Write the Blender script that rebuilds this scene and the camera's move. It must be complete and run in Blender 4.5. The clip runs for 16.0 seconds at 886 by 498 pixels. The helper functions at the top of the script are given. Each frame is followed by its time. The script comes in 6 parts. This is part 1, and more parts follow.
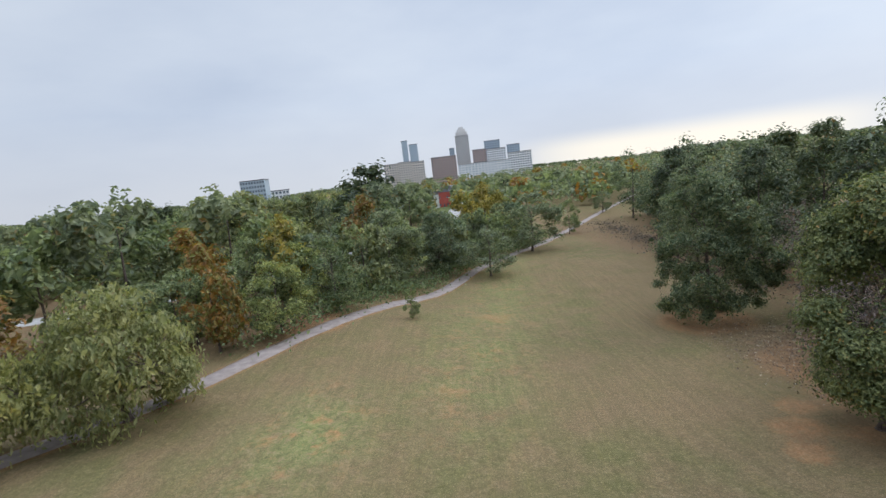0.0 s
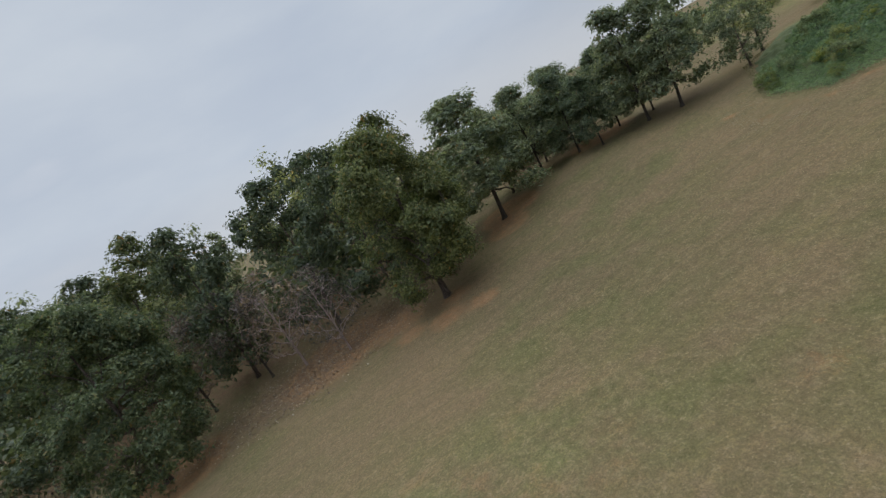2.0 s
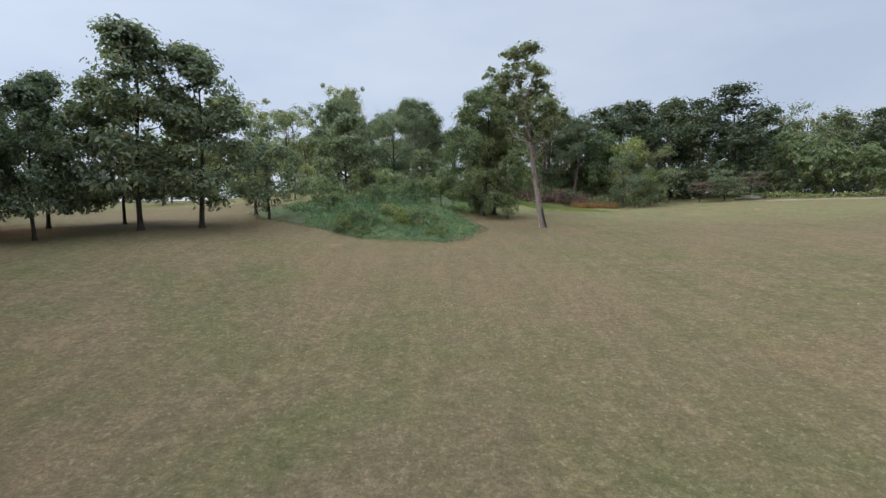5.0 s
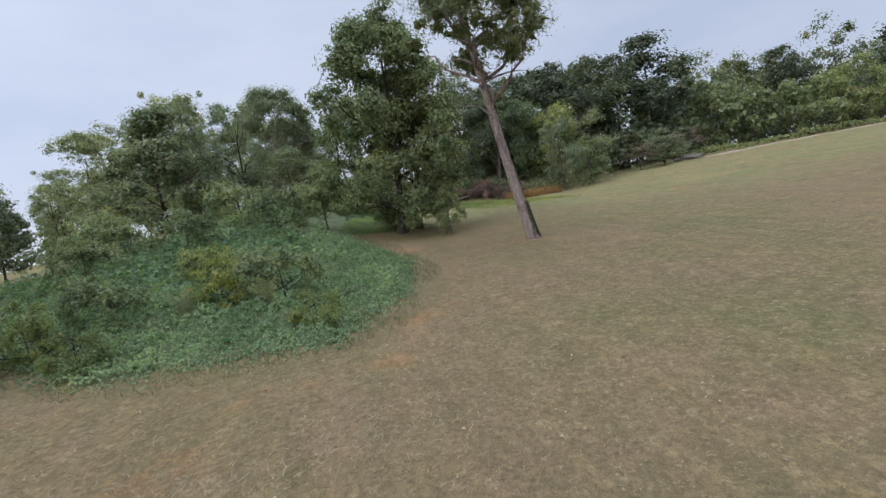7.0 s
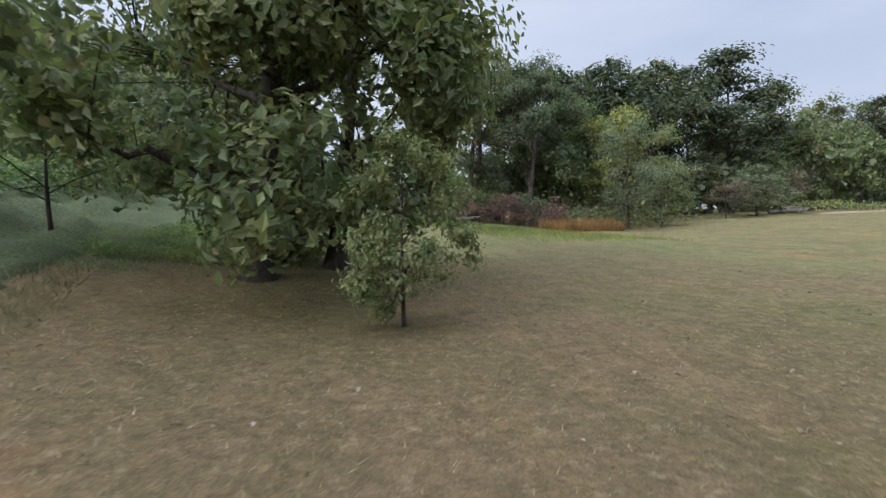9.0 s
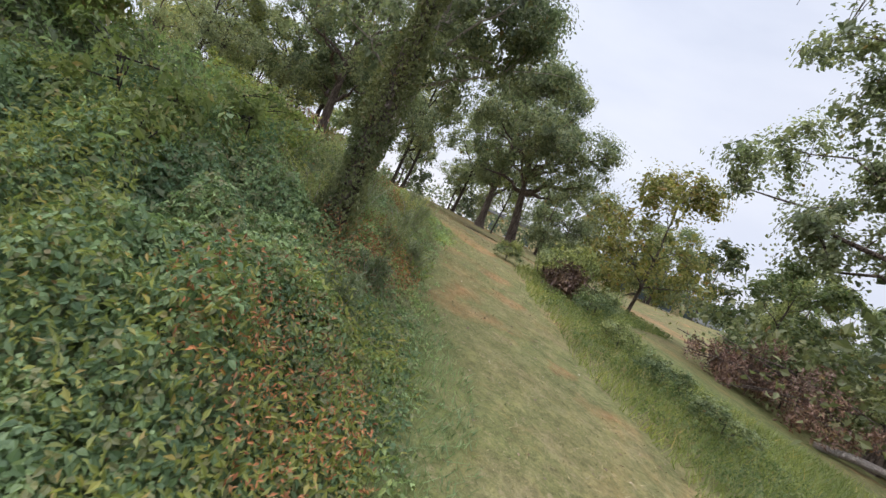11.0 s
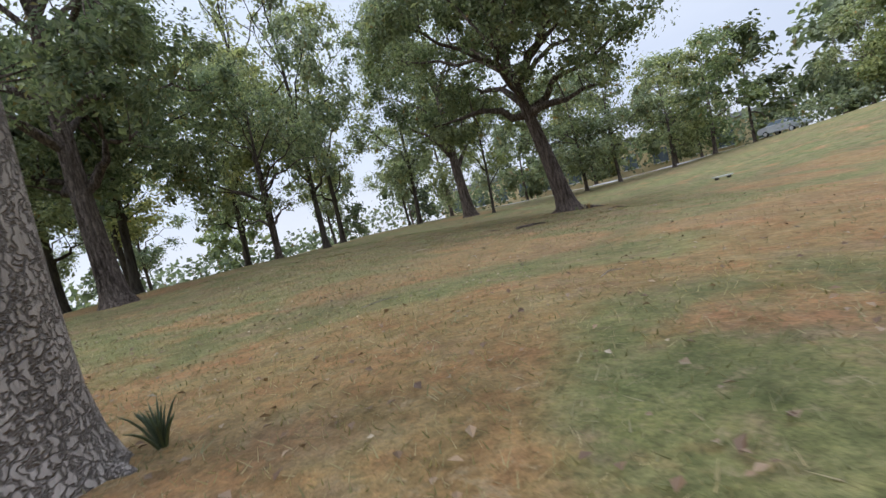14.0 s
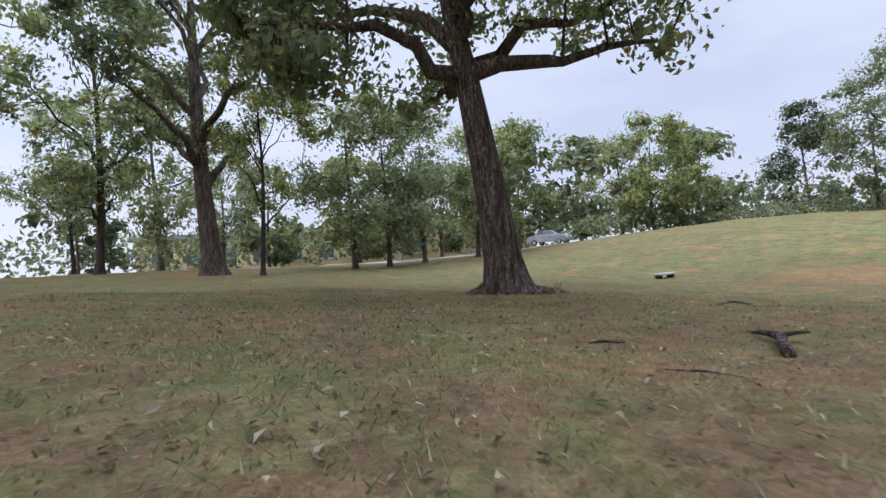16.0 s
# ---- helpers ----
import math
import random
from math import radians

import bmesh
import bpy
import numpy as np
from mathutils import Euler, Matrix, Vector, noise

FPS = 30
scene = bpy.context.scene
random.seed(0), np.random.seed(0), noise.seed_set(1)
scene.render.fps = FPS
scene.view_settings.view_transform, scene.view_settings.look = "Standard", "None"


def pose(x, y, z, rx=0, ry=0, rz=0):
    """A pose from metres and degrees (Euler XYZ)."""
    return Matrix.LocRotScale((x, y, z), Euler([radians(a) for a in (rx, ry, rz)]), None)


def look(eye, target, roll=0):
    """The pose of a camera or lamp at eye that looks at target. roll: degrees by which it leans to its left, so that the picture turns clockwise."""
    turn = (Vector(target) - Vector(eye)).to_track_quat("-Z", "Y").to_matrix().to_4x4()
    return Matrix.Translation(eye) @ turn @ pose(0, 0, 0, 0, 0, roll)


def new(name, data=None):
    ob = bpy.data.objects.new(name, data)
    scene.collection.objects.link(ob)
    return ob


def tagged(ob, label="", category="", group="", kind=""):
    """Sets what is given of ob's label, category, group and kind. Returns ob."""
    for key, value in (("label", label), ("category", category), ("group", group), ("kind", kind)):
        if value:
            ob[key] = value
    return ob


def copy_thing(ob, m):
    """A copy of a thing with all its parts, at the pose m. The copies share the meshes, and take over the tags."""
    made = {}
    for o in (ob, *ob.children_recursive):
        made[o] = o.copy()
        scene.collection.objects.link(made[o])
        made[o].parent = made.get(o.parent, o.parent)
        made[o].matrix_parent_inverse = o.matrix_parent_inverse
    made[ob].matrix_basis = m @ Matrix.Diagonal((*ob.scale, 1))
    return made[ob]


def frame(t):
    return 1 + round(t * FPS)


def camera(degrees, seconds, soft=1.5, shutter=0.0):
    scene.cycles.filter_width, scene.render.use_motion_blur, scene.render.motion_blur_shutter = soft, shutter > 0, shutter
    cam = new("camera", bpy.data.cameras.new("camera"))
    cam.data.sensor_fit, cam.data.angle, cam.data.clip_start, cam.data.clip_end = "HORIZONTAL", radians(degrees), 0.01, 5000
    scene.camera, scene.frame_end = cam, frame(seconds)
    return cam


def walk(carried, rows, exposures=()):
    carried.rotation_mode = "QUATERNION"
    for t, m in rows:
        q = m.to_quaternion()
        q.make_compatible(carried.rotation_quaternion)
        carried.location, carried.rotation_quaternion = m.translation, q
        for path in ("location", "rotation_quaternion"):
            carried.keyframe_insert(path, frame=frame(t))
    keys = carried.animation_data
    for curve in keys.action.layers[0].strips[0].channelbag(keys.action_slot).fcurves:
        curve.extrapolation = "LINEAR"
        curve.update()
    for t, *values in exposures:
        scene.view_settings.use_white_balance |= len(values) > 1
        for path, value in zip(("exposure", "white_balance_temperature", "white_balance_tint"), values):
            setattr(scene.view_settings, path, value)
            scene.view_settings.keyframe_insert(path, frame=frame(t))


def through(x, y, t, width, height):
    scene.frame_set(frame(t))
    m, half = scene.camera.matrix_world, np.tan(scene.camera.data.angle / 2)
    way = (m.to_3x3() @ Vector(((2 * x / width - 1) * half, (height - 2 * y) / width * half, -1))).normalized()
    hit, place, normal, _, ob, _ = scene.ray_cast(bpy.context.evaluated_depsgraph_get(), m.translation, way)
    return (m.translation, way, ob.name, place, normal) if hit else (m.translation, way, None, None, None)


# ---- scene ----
cam = camera(85.5, 16.0, soft=1.4, shutter=0.05)
# seconds, eye, heading, pitch, roll of a small aircraft that swings round a field and then skims a mown track
PATH = [
    (0, 8.71, 32.76, 12.51, -177.6, -8.6, -6.6),
    (0.5, 15.47, 26.29, 7.93, -201.0, -4.9, -16.4),
    (1, 20.00, 18.92, 6.51, -225.3, -5.2, -24.9),
    (1.5, 24.25, 8.69, 6.93, -256.1, -8.5, -29.0),
    (2, 22.64, 2.50, 6.19, -278.8, -11.1, -29.4),
    (2.5, 18.39, -3.45, 5.77, -305.0, -14.7, -26.8),
    (3, 12.57, -4.50, 3.42, -325.2, -14.8, -19.9),
    (3.5, 5.75, -2.88, 0.23, -344.6, -9.2, -9.8),
    (4, 1.50, -0.85, -0.10, -356.2, -5.9, -3.1),
    (4.2, 0.01, 0.00, 0.01, -359.5, -5.7, -1.3),
    (6.3, -1.63, 15.36, 0.29, -363.6, -5.0, -0.2),
    (6.5, -1.29, 17.29, 0.32, -366.2, -4.8, -3.2),
    (7, -0.27, 22.18, 0.20, -374.1, -5.2, -9.7),
    (7.5, 0.64, 26.74, -0.10, -379.3, -4.9, -10.4),
    (8, 1.40, 30.11, -0.34, -379.5, -4.5, -7.2),
    (8.2, 1.68, 31.69, -0.43, -381.2, -3.9, -9.7),
    (8.9, 4.05, 37.50, -0.25, -375.3, -2.7, -2.6),
    (9.6, 8.4, 44.60, 0.60, -366.5, -1.0, 8.0),
    (10.3, 7.59, 51.56, 1.34, -357.5, 0.8, 18.8),
    (10.5, 8.04, 53.26, 1.41, -352.3, -0.1, 21.3),
    (11, 7.50, 57.27, 1.65, -341.5, -3.6, 25.3),
    (11.5, 7.48, 59.21, 2.01, -327.3, -7.0, 22.0),
    (12, 6.69, 61.81, 2.37, -321.2, -8.1, 16.2),
    (12.5, 5.28, 64.79, 2.60, -323.6, -7.3, 8.6),
    (13, 3.70, 67.59, 2.75, -325.6, -7.1, 0.9),
    (13.5, 1.55, 71.20, 2.57, -330.3, -6.8, -7.7),
    (14, -0.95, 74.10, 2.50, -345.5, -3.4, -13.5),
    (14.5, -3.50, 76.75, 2.45, -360.8, -0.4, -19.6),
    (15, -5.60, 79.60, 2.66, -373.4, 3.4, -22.9),
    (15.5, -5.94, 83.39, 2.76, -382.0, 0.4, -15.6),
    (16, -5.53, 87.31, 2.44, -380.5, 0.9, -3.6),
]


def aim(x, y, z, yaw, pitch, roll):
    a, b = radians(yaw), radians(pitch)
    way = Vector((-math.sin(a) * math.cos(b), math.cos(a) * math.cos(b), math.sin(b)))
    eye = Vector((x, y, z))
    return look(eye, eye + way, roll)


EXPOSURES = [(0, 0.0, 6100, 10), (1.0, -0.20, 6300, 10), (2.0, -0.42, 6300, 9), (3.0, -0.35, 6000, 7), (3.5, -0.06, 6050, 10), (4.2, 0.03, 5950, 10), (8.2, 0.08, 5950, 15), (10.3, 0.38, 5950, 12), (11.0, 0.42, 6450, 15), (11.5, 0.48, 6650, 18), (12.0, 0.54, 6400, 20), (12.5, 0.56, 5950, 18), (13.0, 0.50, 5900, 18), (13.5, 0.46, 6100, 17), (14.0, 0.34, 6000, 13), (15.0, 0.28, 5900, 13), (16.0, 0.36, 5950, 17)]
walk(cam, [(t, aim(*row)) for t, *row in PATH], EXPOSURES)

# ---------------------------------------------------------------- world and light
world = bpy.data.worlds.new("overcast_sky")
scene.world = world
world.use_nodes = True
wn, wl = world.node_tree.nodes, world.node_tree.links
wn.clear()


def wnode(kind, **values):
    n = wn.new(kind)
    for key, value in values.items():
        n.inputs[key].default_value = value
    return n


sky = wn.new("ShaderNodeTexSky")
sky.sky_type = "NISHITA"
sky.sun_disc = False
sky.sun_elevation = radians(24)
sky.sun_rotation = radians(247)
sky.air_density, sky.dust_density, sky.ozone_density = 1.0, 2.0, 1.5
coord = wn.new("ShaderNodeTexCoord")
stretch = wn.new("ShaderNodeMapping")
stretch.inputs["Scale"].default_value = (1.6, 1.6, 4.5)
wl.new(coord.outputs["Generated"], stretch.inputs["Vector"])
cloud = wnode("ShaderNodeTexNoise", Scale=1.5, Detail=6.0, Roughness=0.5)
wl.new(stretch.outputs["Vector"], cloud.inputs["Vector"])
cover = wn.new("ShaderNodeValToRGB")
cover.color_ramp.elements[0].position, cover.color_ramp.elements[0].color = 0.22, (0.94, 0.94, 0.94, 1)
cover.color_ramp.elements[1].position, cover.color_ramp.elements[1].color = 0.46, (1, 1, 1, 1)
wl.new(cloud.outputs["Fac"], cover.inputs["Fac"])
deck = wn.new("ShaderNodeValToRGB")
deck.color_ramp.elements[0].position, deck.color_ramp.elements[0].color = 0.33, (0.54, 0.60, 0.70, 1)
deck.color_ramp.elements[1].position, deck.color_ramp.elements[1].color = 0.70, (0.65, 0.70, 0.77, 1)
wl.new(cloud.outputs["Fac"], deck.inputs["Fac"])
clear = wn.new("ShaderNodeMix")
clear.data_type = "RGBA"
clear.blend_type = "MULTIPLY"
clear.inputs["Factor"].default_value = 1.0
clear.inputs["B"].default_value = (0.10, 0.10, 0.10, 1)
wl.new(sky.outputs["Color"], clear.inputs["A"])
mixed = wn.new("ShaderNodeMix")
mixed.data_type = "RGBA"
wl.new(cover.outputs["Color"], mixed.inputs["Factor"])
wl.new(clear.outputs["Result"], mixed.inputs["A"])
wl.new(deck.outputs["Color"], mixed.inputs["B"])
# an overcast deck is brightest overhead
split = wn.new("ShaderNodeSeparateXYZ")
wl.new(coord.outputs["Generated"], split.inputs["Vector"])
rise = wn.new("ShaderNodeMapRange")
rise.inputs["From Min"].default_value, rise.inputs["From Max"].default_value = 0.55, 0.97
rise.inputs["To Min"].default_value, rise.inputs["To Max"].default_value = 1.0, 4.4
wl.new(split.outputs["Z"], rise.inputs["Value"])
low = wn.new("ShaderNodeMapRange")
low.inputs["From Min"].default_value, low.inputs["From Max"].default_value = 0.0, 0.16
low.inputs["To Min"].default_value, low.inputs["To Max"].default_value = 0.55, 0.0
wl.new(split.outputs["Z"], low.inputs["Value"])
warm = wn.new("ShaderNodeMix")
warm.data_type = "RGBA"
warm.inputs["B"].default_value = (0.70, 0.68, 0.66, 1)
wl.new(low.outputs["Result"], warm.inputs["Factor"])
wl.new(mixed.outputs["Result"], warm.inputs["A"])
# the cloud breaks low in the south-west, where the evening light comes in
level = wn.new("ShaderNodeVectorMath")
level.operation = "DOT_PRODUCT"
level.inputs[1].default_value = (-0.42, -0.907, 0.0)
wl.new(coord.outputs["Generated"], level.inputs[0])
toward = wn.new("ShaderNodeMapRange")
toward.interpolation_type = "SMOOTHSTEP"
toward.inputs["From Min"].default_value, toward.inputs["From Max"].default_value = 0.94, 0.995
wl.new(level.outputs["Value"], toward.inputs["Value"])
strip = wn.new("ShaderNodeMapRange")
strip.interpolation_type = "SMOOTHSTEP"
strip.inputs["From Min"].default_value, strip.inputs["From Max"].default_value = 0.062, 0.02
wl.new(split.outputs["Z"], strip.inputs["Value"])
gap = wn.new("ShaderNodeMath")
gap.operation = "MULTIPLY"
wl.new(toward.outputs["Result"], gap.inputs[0])
wl.new(strip.outputs["Result"], gap.inputs[1])
lit = wn.new("ShaderNodeMix")
lit.data_type = "RGBA"
lit.inputs["B"].default_value = (0.96, 0.88, 0.74, 1)
wl.new(gap.outputs["Value"], lit.inputs["Factor"])
wl.new(warm.outputs["Result"], lit.inputs["A"])
back = wnode("ShaderNodeBackground", Strength=1.0)
wl.new(lit.outputs["Result"], back.inputs["Color"])
veil = wn.new("ShaderNodeMapRange")
veil.inputs["From Min"].default_value, veil.inputs["From Max"].default_value = -0.8, 0.95
veil.inputs["To Min"].default_value, veil.inputs["To Max"].default_value = 0.92, 1.16
west = wn.new("ShaderNodeVectorMath")
west.operation = "DOT_PRODUCT"
west.inputs[1].default_value = (-0.95, -0.31, 0.0)
wl.new(coord.outputs["Generated"], west.inputs[0])
wl.new(west.outputs["Value"], veil.inputs["Value"])
glow = wn.new("ShaderNodeMath")
glow.operation = "MULTIPLY"
wl.new(rise.outputs["Result"], glow.inputs[0])
wl.new(veil.outputs["Result"], glow.inputs[1])
wl.new(glow.outputs["Value"], back.inputs["Strength"])
wout = wn.new("ShaderNodeOutputWorld")
wl.new(back.outputs["Background"], wout.inputs["Surface"])

sun = new("sun", bpy.data.lights.new("sun", "SUN"))
sun.data.energy, sun.data.angle, sun.data.color = 1.5, radians(25), (1.0, 0.95, 0.87)
sun.matrix_world = look((0, 0, 60), (0.72, 0.30, 59.5))


# ---------------------------------------------------------------- materials
def material(name, rough=0.9, spec=0.2):
    m = bpy.data.materials.new(name)
    m.use_nodes = True
    b = m.node_tree.nodes["Principled BSDF"]
    b.inputs["Roughness"].default_value = rough
    b.inputs["Specular IOR Level"].default_value = spec
    return m, m.node_tree.nodes, m.node_tree.links, b


def ramp(nodes, links, source, stops):
    r = nodes.new("ShaderNodeValToRGB")
    while len(r.color_ramp.elements) < len(stops):
        r.color_ramp.elements.new(0.5)
    for e, (p, c) in zip(r.color_ramp.elements, stops):
        e.position, e.color = p, (*c, 1)
    links.new(source, r.inputs["Fac"])
    return r.outputs["Color"]


def noise_of(nodes, links, vector, scale, detail=4.0, rough=0.55):
    n = nodes.new("ShaderNodeTexNoise")
    n.inputs["Scale"].default_value, n.inputs["Detail"].default_value, n.inputs["Roughness"].default_value = scale, detail, rough
    links.new(vector, n.inputs["Vector"])
    return n.outputs["Fac"]


def blend(nodes, links, factor, a, b, kind="MIX"):
    m = nodes.new("ShaderNodeMix")
    m.data_type, m.blend_type = "RGBA", kind
    for slot, value in (("Factor", factor), ("A", a), ("B", b)):
        if isinstance(value, (int, float)):
            m.inputs[slot].default_value = value
        elif isinstance(value, tuple):
            m.inputs[slot].default_value = (*value, 1)
        else:
            links.new(value, m.inputs[slot])
    return m.outputs["Result"]


def bump(nodes, links, height, target, strength=0.4, distance=0.03):
    b = nodes.new("ShaderNodeBump")
    b.inputs["Strength"].default_value, b.inputs["Distance"].default_value = strength, distance
    links.new(height, b.inputs["Height"])
    links.new(b.outputs["Normal"], target.inputs["Normal"])


def leaf_material(name, dark, mid, light, dry=(0.25, 0.16, 0.06), dry_share=0.04, through=0.36):
    """Foliage: each leaf has its own shade; a few have turned; some light comes through."""
    m, n, l, b = material(name, 0.5, 0.32)
    geo = n.new("ShaderNodeNewGeometry")
    info = n.new("ShaderNodeObjectInfo")
    leaf = ramp(n, l, geo.outputs["Random Per Island"], [(0.0, dark), (0.45, mid), (0.96 - dry_share, light), (1.0 - dry_share, light), (1.0, dry)])
    tone = ramp(n, l, info.outputs["Random"], [(0.0, (0.66, 0.72, 0.72)), (0.3, (0.9, 0.9, 0.92)), (0.6, (1, 1, 1)), (0.85, (1.12, 1.06, 0.90)), (1.0, (1.34, 1.20, 0.86))])
    colour = blend(n, l, 1.0, leaf, tone, "MULTIPLY")
    place = n.new("ShaderNodeTexCoord")
    drift = ramp(n, l, noise_of(n, l, place.outputs["Object"], 0.9, 4, 0.6), [(0.34, (0.66, 0.74, 0.72)), (0.5, (1, 1, 1)), (0.66, (1.24, 1.17, 1.0))])
    colour = blend(n, l, 1.0, colour, drift, "MULTIPLY")
    l.new(colour, b.inputs["Base Color"])
    t = n.new("ShaderNodeBsdfTranslucent")
    l.new(blend(n, l, 1.0, colour, (1.15, 1.2, 0.75), "MULTIPLY"), t.inputs["Color"])
    mix = n.new("ShaderNodeMixShader")
    mix.inputs["Fac"].default_value = through
    l.new(b.outputs["BSDF"], mix.inputs[1])
    l.new(t.outputs["BSDF"], mix.inputs[2])
    l.new(mix.outputs["Shader"], n["Material Output"].inputs["Surface"])
    return m


def bark_material(name, dark, light, scale=7.0, plates=0.0, tall=0.42):
    m, n, l, b = material(name, 0.95, 0.1)
    c = n.new("ShaderNodeTexCoord")
    s = n.new("ShaderNodeMapping")
    s.inputs["Scale"].default_value = (1, 1, 0.13)
    l.new(c.outputs["Object"], s.inputs["Vector"])
    ridges = noise_of(n, l, s.outputs["Vector"], scale * 2.2, 6, 0.65)
    patches = noise_of(n, l, c.outputs["Object"], 1.1, 3)
    colour = blend(n, l, 0.3, ramp(n, l, ridges, [(0.38, dark), (0.58, light)]), ramp(n, l, patches, [(0.3, dark), (0.7, light)]))
    relief = ridges
    if plates:
        # flaky plates parted by dark cracks
        wide = n.new("ShaderNodeMapping")
        wide.inputs["Scale"].default_value = (1, 1, tall)
        l.new(c.outputs["Object"], wide.inputs["Vector"])
        cell = n.new("ShaderNodeTexVoronoi")
        cell.feature = "DISTANCE_TO_EDGE"
        cell.inputs["Scale"].default_value = plates
        wander = n.new("ShaderNodeVectorMath")
        wander.operation = "ADD"
        shake = n.new("ShaderNodeTexNoise")
        shake.inputs["Scale"].default_value, shake.inputs["Detail"].default_value = 9.0, 4.0
        l.new(c.outputs["Object"], shake.inputs["Vector"])
        less = n.new("ShaderNodeVectorMath")
        less.operation = "SCALE"
        less.inputs["Scale"].default_value = 0.22
        l.new(shake.outputs["Color"], less.inputs[0])
        l.new(wide.outputs["Vector"], wander.inputs[0])
        l.new(less.outputs["Vector"], wander.inputs[1])
        l.new(wander.outputs["Vector"], cell.inputs["Vector"])
        crack = ramp(n, l, cell.outputs["Distance"], [(0.0, (0.25, 0.22, 0.20)), (0.16, (1, 1, 1))])
        colour = blend(n, l, 0.45, colour, crack, "MULTIPLY")
        relief = blend(n, l, 0.6, ridges, crack)
    l.new(colour, b.inputs["Base Color"])
    bump(n, l, relief, b, 1.0, 0.09)
    return m


def plain_material(name, a, b2, scale=3.0, rough=0.85, spec=0.2, metal=0.0):
    m, n, l, b = material(name, rough, spec)
    c = n.new("ShaderNodeTexCoord")
    l.new(ramp(n, l, noise_of(n, l, c.outputs["Object"], scale, 5), [(0.3, a), (0.7, b2)]), b.inputs["Base Color"])
    b.inputs["Metallic"].default_value = metal
    return m


LEAF_OAK = leaf_material("oak_leaves", (0.102, 0.124, 0.078), (0.188, 0.218, 0.138), (0.288, 0.318, 0.205), through=0.45)
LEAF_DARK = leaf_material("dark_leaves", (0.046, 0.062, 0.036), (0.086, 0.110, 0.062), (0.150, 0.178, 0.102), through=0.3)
LEAF_FIELD = leaf_material("field_oak_leaves", (0.060, 0.084, 0.046), (0.118, 0.150, 0.080), (0.205, 0.234, 0.126))
LEAF_GREEN = leaf_material("green_leaves", (0.108, 0.138, 0.070), (0.206, 0.244, 0.122), (0.316, 0.352, 0.184), through=0.45)
LEAF_YELLOW = leaf_material("yellowing_leaves", (0.131, 0.123, 0.029), (0.275, 0.232, 0.051), (0.420, 0.334, 0.087), dry_share=0.12)
LEAF_ORANGE = leaf_material("turning_leaves", (0.160, 0.090, 0.029), (0.304, 0.160, 0.043), (0.217, 0.217, 0.065), dry_share=0.2)
LEAF_WILLOW = leaf_material("willow_leaves", (0.170, 0.178, 0.074), (0.292, 0.296, 0.130), (0.415, 0.404, 0.195), through=0.48)
LEAF_PURPLE = leaf_material("dull_purple_leaves", (0.100, 0.078, 0.074), (0.165, 0.128, 0.120), (0.225, 0.185, 0.170), (0.20, 0.14, 0.11), dry_share=0.15)
LEAF_DEAD = leaf_material("withered_leaves", (0.095, 0.052, 0.040), (0.215, 0.120, 0.092), (0.330, 0.205, 0.160), dry_share=0.15, through=0.1)
LEAF_PINE = leaf_material("pine_needles", (0.080, 0.100, 0.056), (0.155, 0.182, 0.102), (0.250, 0.275, 0.160))
LEAF_KUDZU = leaf_material("kudzu_leaves", (0.118, 0.176, 0.084), (0.186, 0.262, 0.126), (0.272, 0.350, 0.172), (0.300, 0.200, 0.090), 0.008, 0.4)
LEAF_LUSH = leaf_material("lush_leaves", (0.165, 0.240, 0.098), (0.250, 0.345, 0.148), (0.355, 0.445, 0.210), (0.319, 0.250, 0.090), 0.008, 0.36)
LEAF_HORNBEAM = leaf_material("hornbeam_leaves", (0.125, 0.148, 0.070), (0.240, 0.275, 0.130), (0.370, 0.400, 0.200))
LEAF_WEED = leaf_material("weed_leaves", (0.130, 0.165, 0.058), (0.205, 0.245, 0.090), (0.290, 0.318, 0.135), (0.42, 0.32, 0.16), 0.08, 0.5)
# bramble tones raised in colour to make up for shade on the bank
LEAF_BRAMBLE_LIFTED = leaf_material("bramble_leaves", (0.150, 0.164, 0.078), (0.232, 0.242, 0.122), (0.322, 0.322, 0.172), (0.30, 0.16, 0.10), 0.03, 0.45)
LEAF_RUST_DARK = leaf_material("withered_vine", (0.130, 0.060, 0.038), (0.270, 0.122, 0.074), (0.370, 0.195, 0.122), dry_share=0.1, through=0.15)
LEAF_PLUME = leaf_material("feathery_leaves", (0.160, 0.182, 0.098), (0.265, 0.290, 0.168), (0.370, 0.385, 0.245), (0.40, 0.30, 0.17), 0.06, 0.55)
STRAW = leaf_material("dry_straw", (0.300, 0.235, 0.140), (0.420, 0.340, 0.215), (0.540, 0.450, 0.300), through=0.1)
# the locust's grey-green; on background trees its paleness stands for haze
LEAF_LOCUST_HAZE = leaf_material("locust_and_hazed_leaves", (0.140, 0.162, 0.106), (0.250, 0.280, 0.184), (0.370, 0.400, 0.272), through=0.52)
# lighter copy of the oak leaves, raised against self-shading in the knoll's grove
LEAF_OAK_LIFTED = leaf_material("lifted_oak_leaves", (0.112, 0.136, 0.084), (0.206, 0.238, 0.146), (0.315, 0.345, 0.220), through=0.50)
LEAF_MAPLE = leaf_material("maple_leaves", (0.205, 0.205, 0.075), (0.370, 0.340, 0.125), (0.530, 0.440, 0.180), (0.50, 0.28, 0.11), 0.14, 0.5)
LEAF_RUST = leaf_material("rusty_grass", (0.180, 0.098, 0.045), (0.300, 0.170, 0.075), (0.380, 0.250, 0.120), dry_share=0.1)
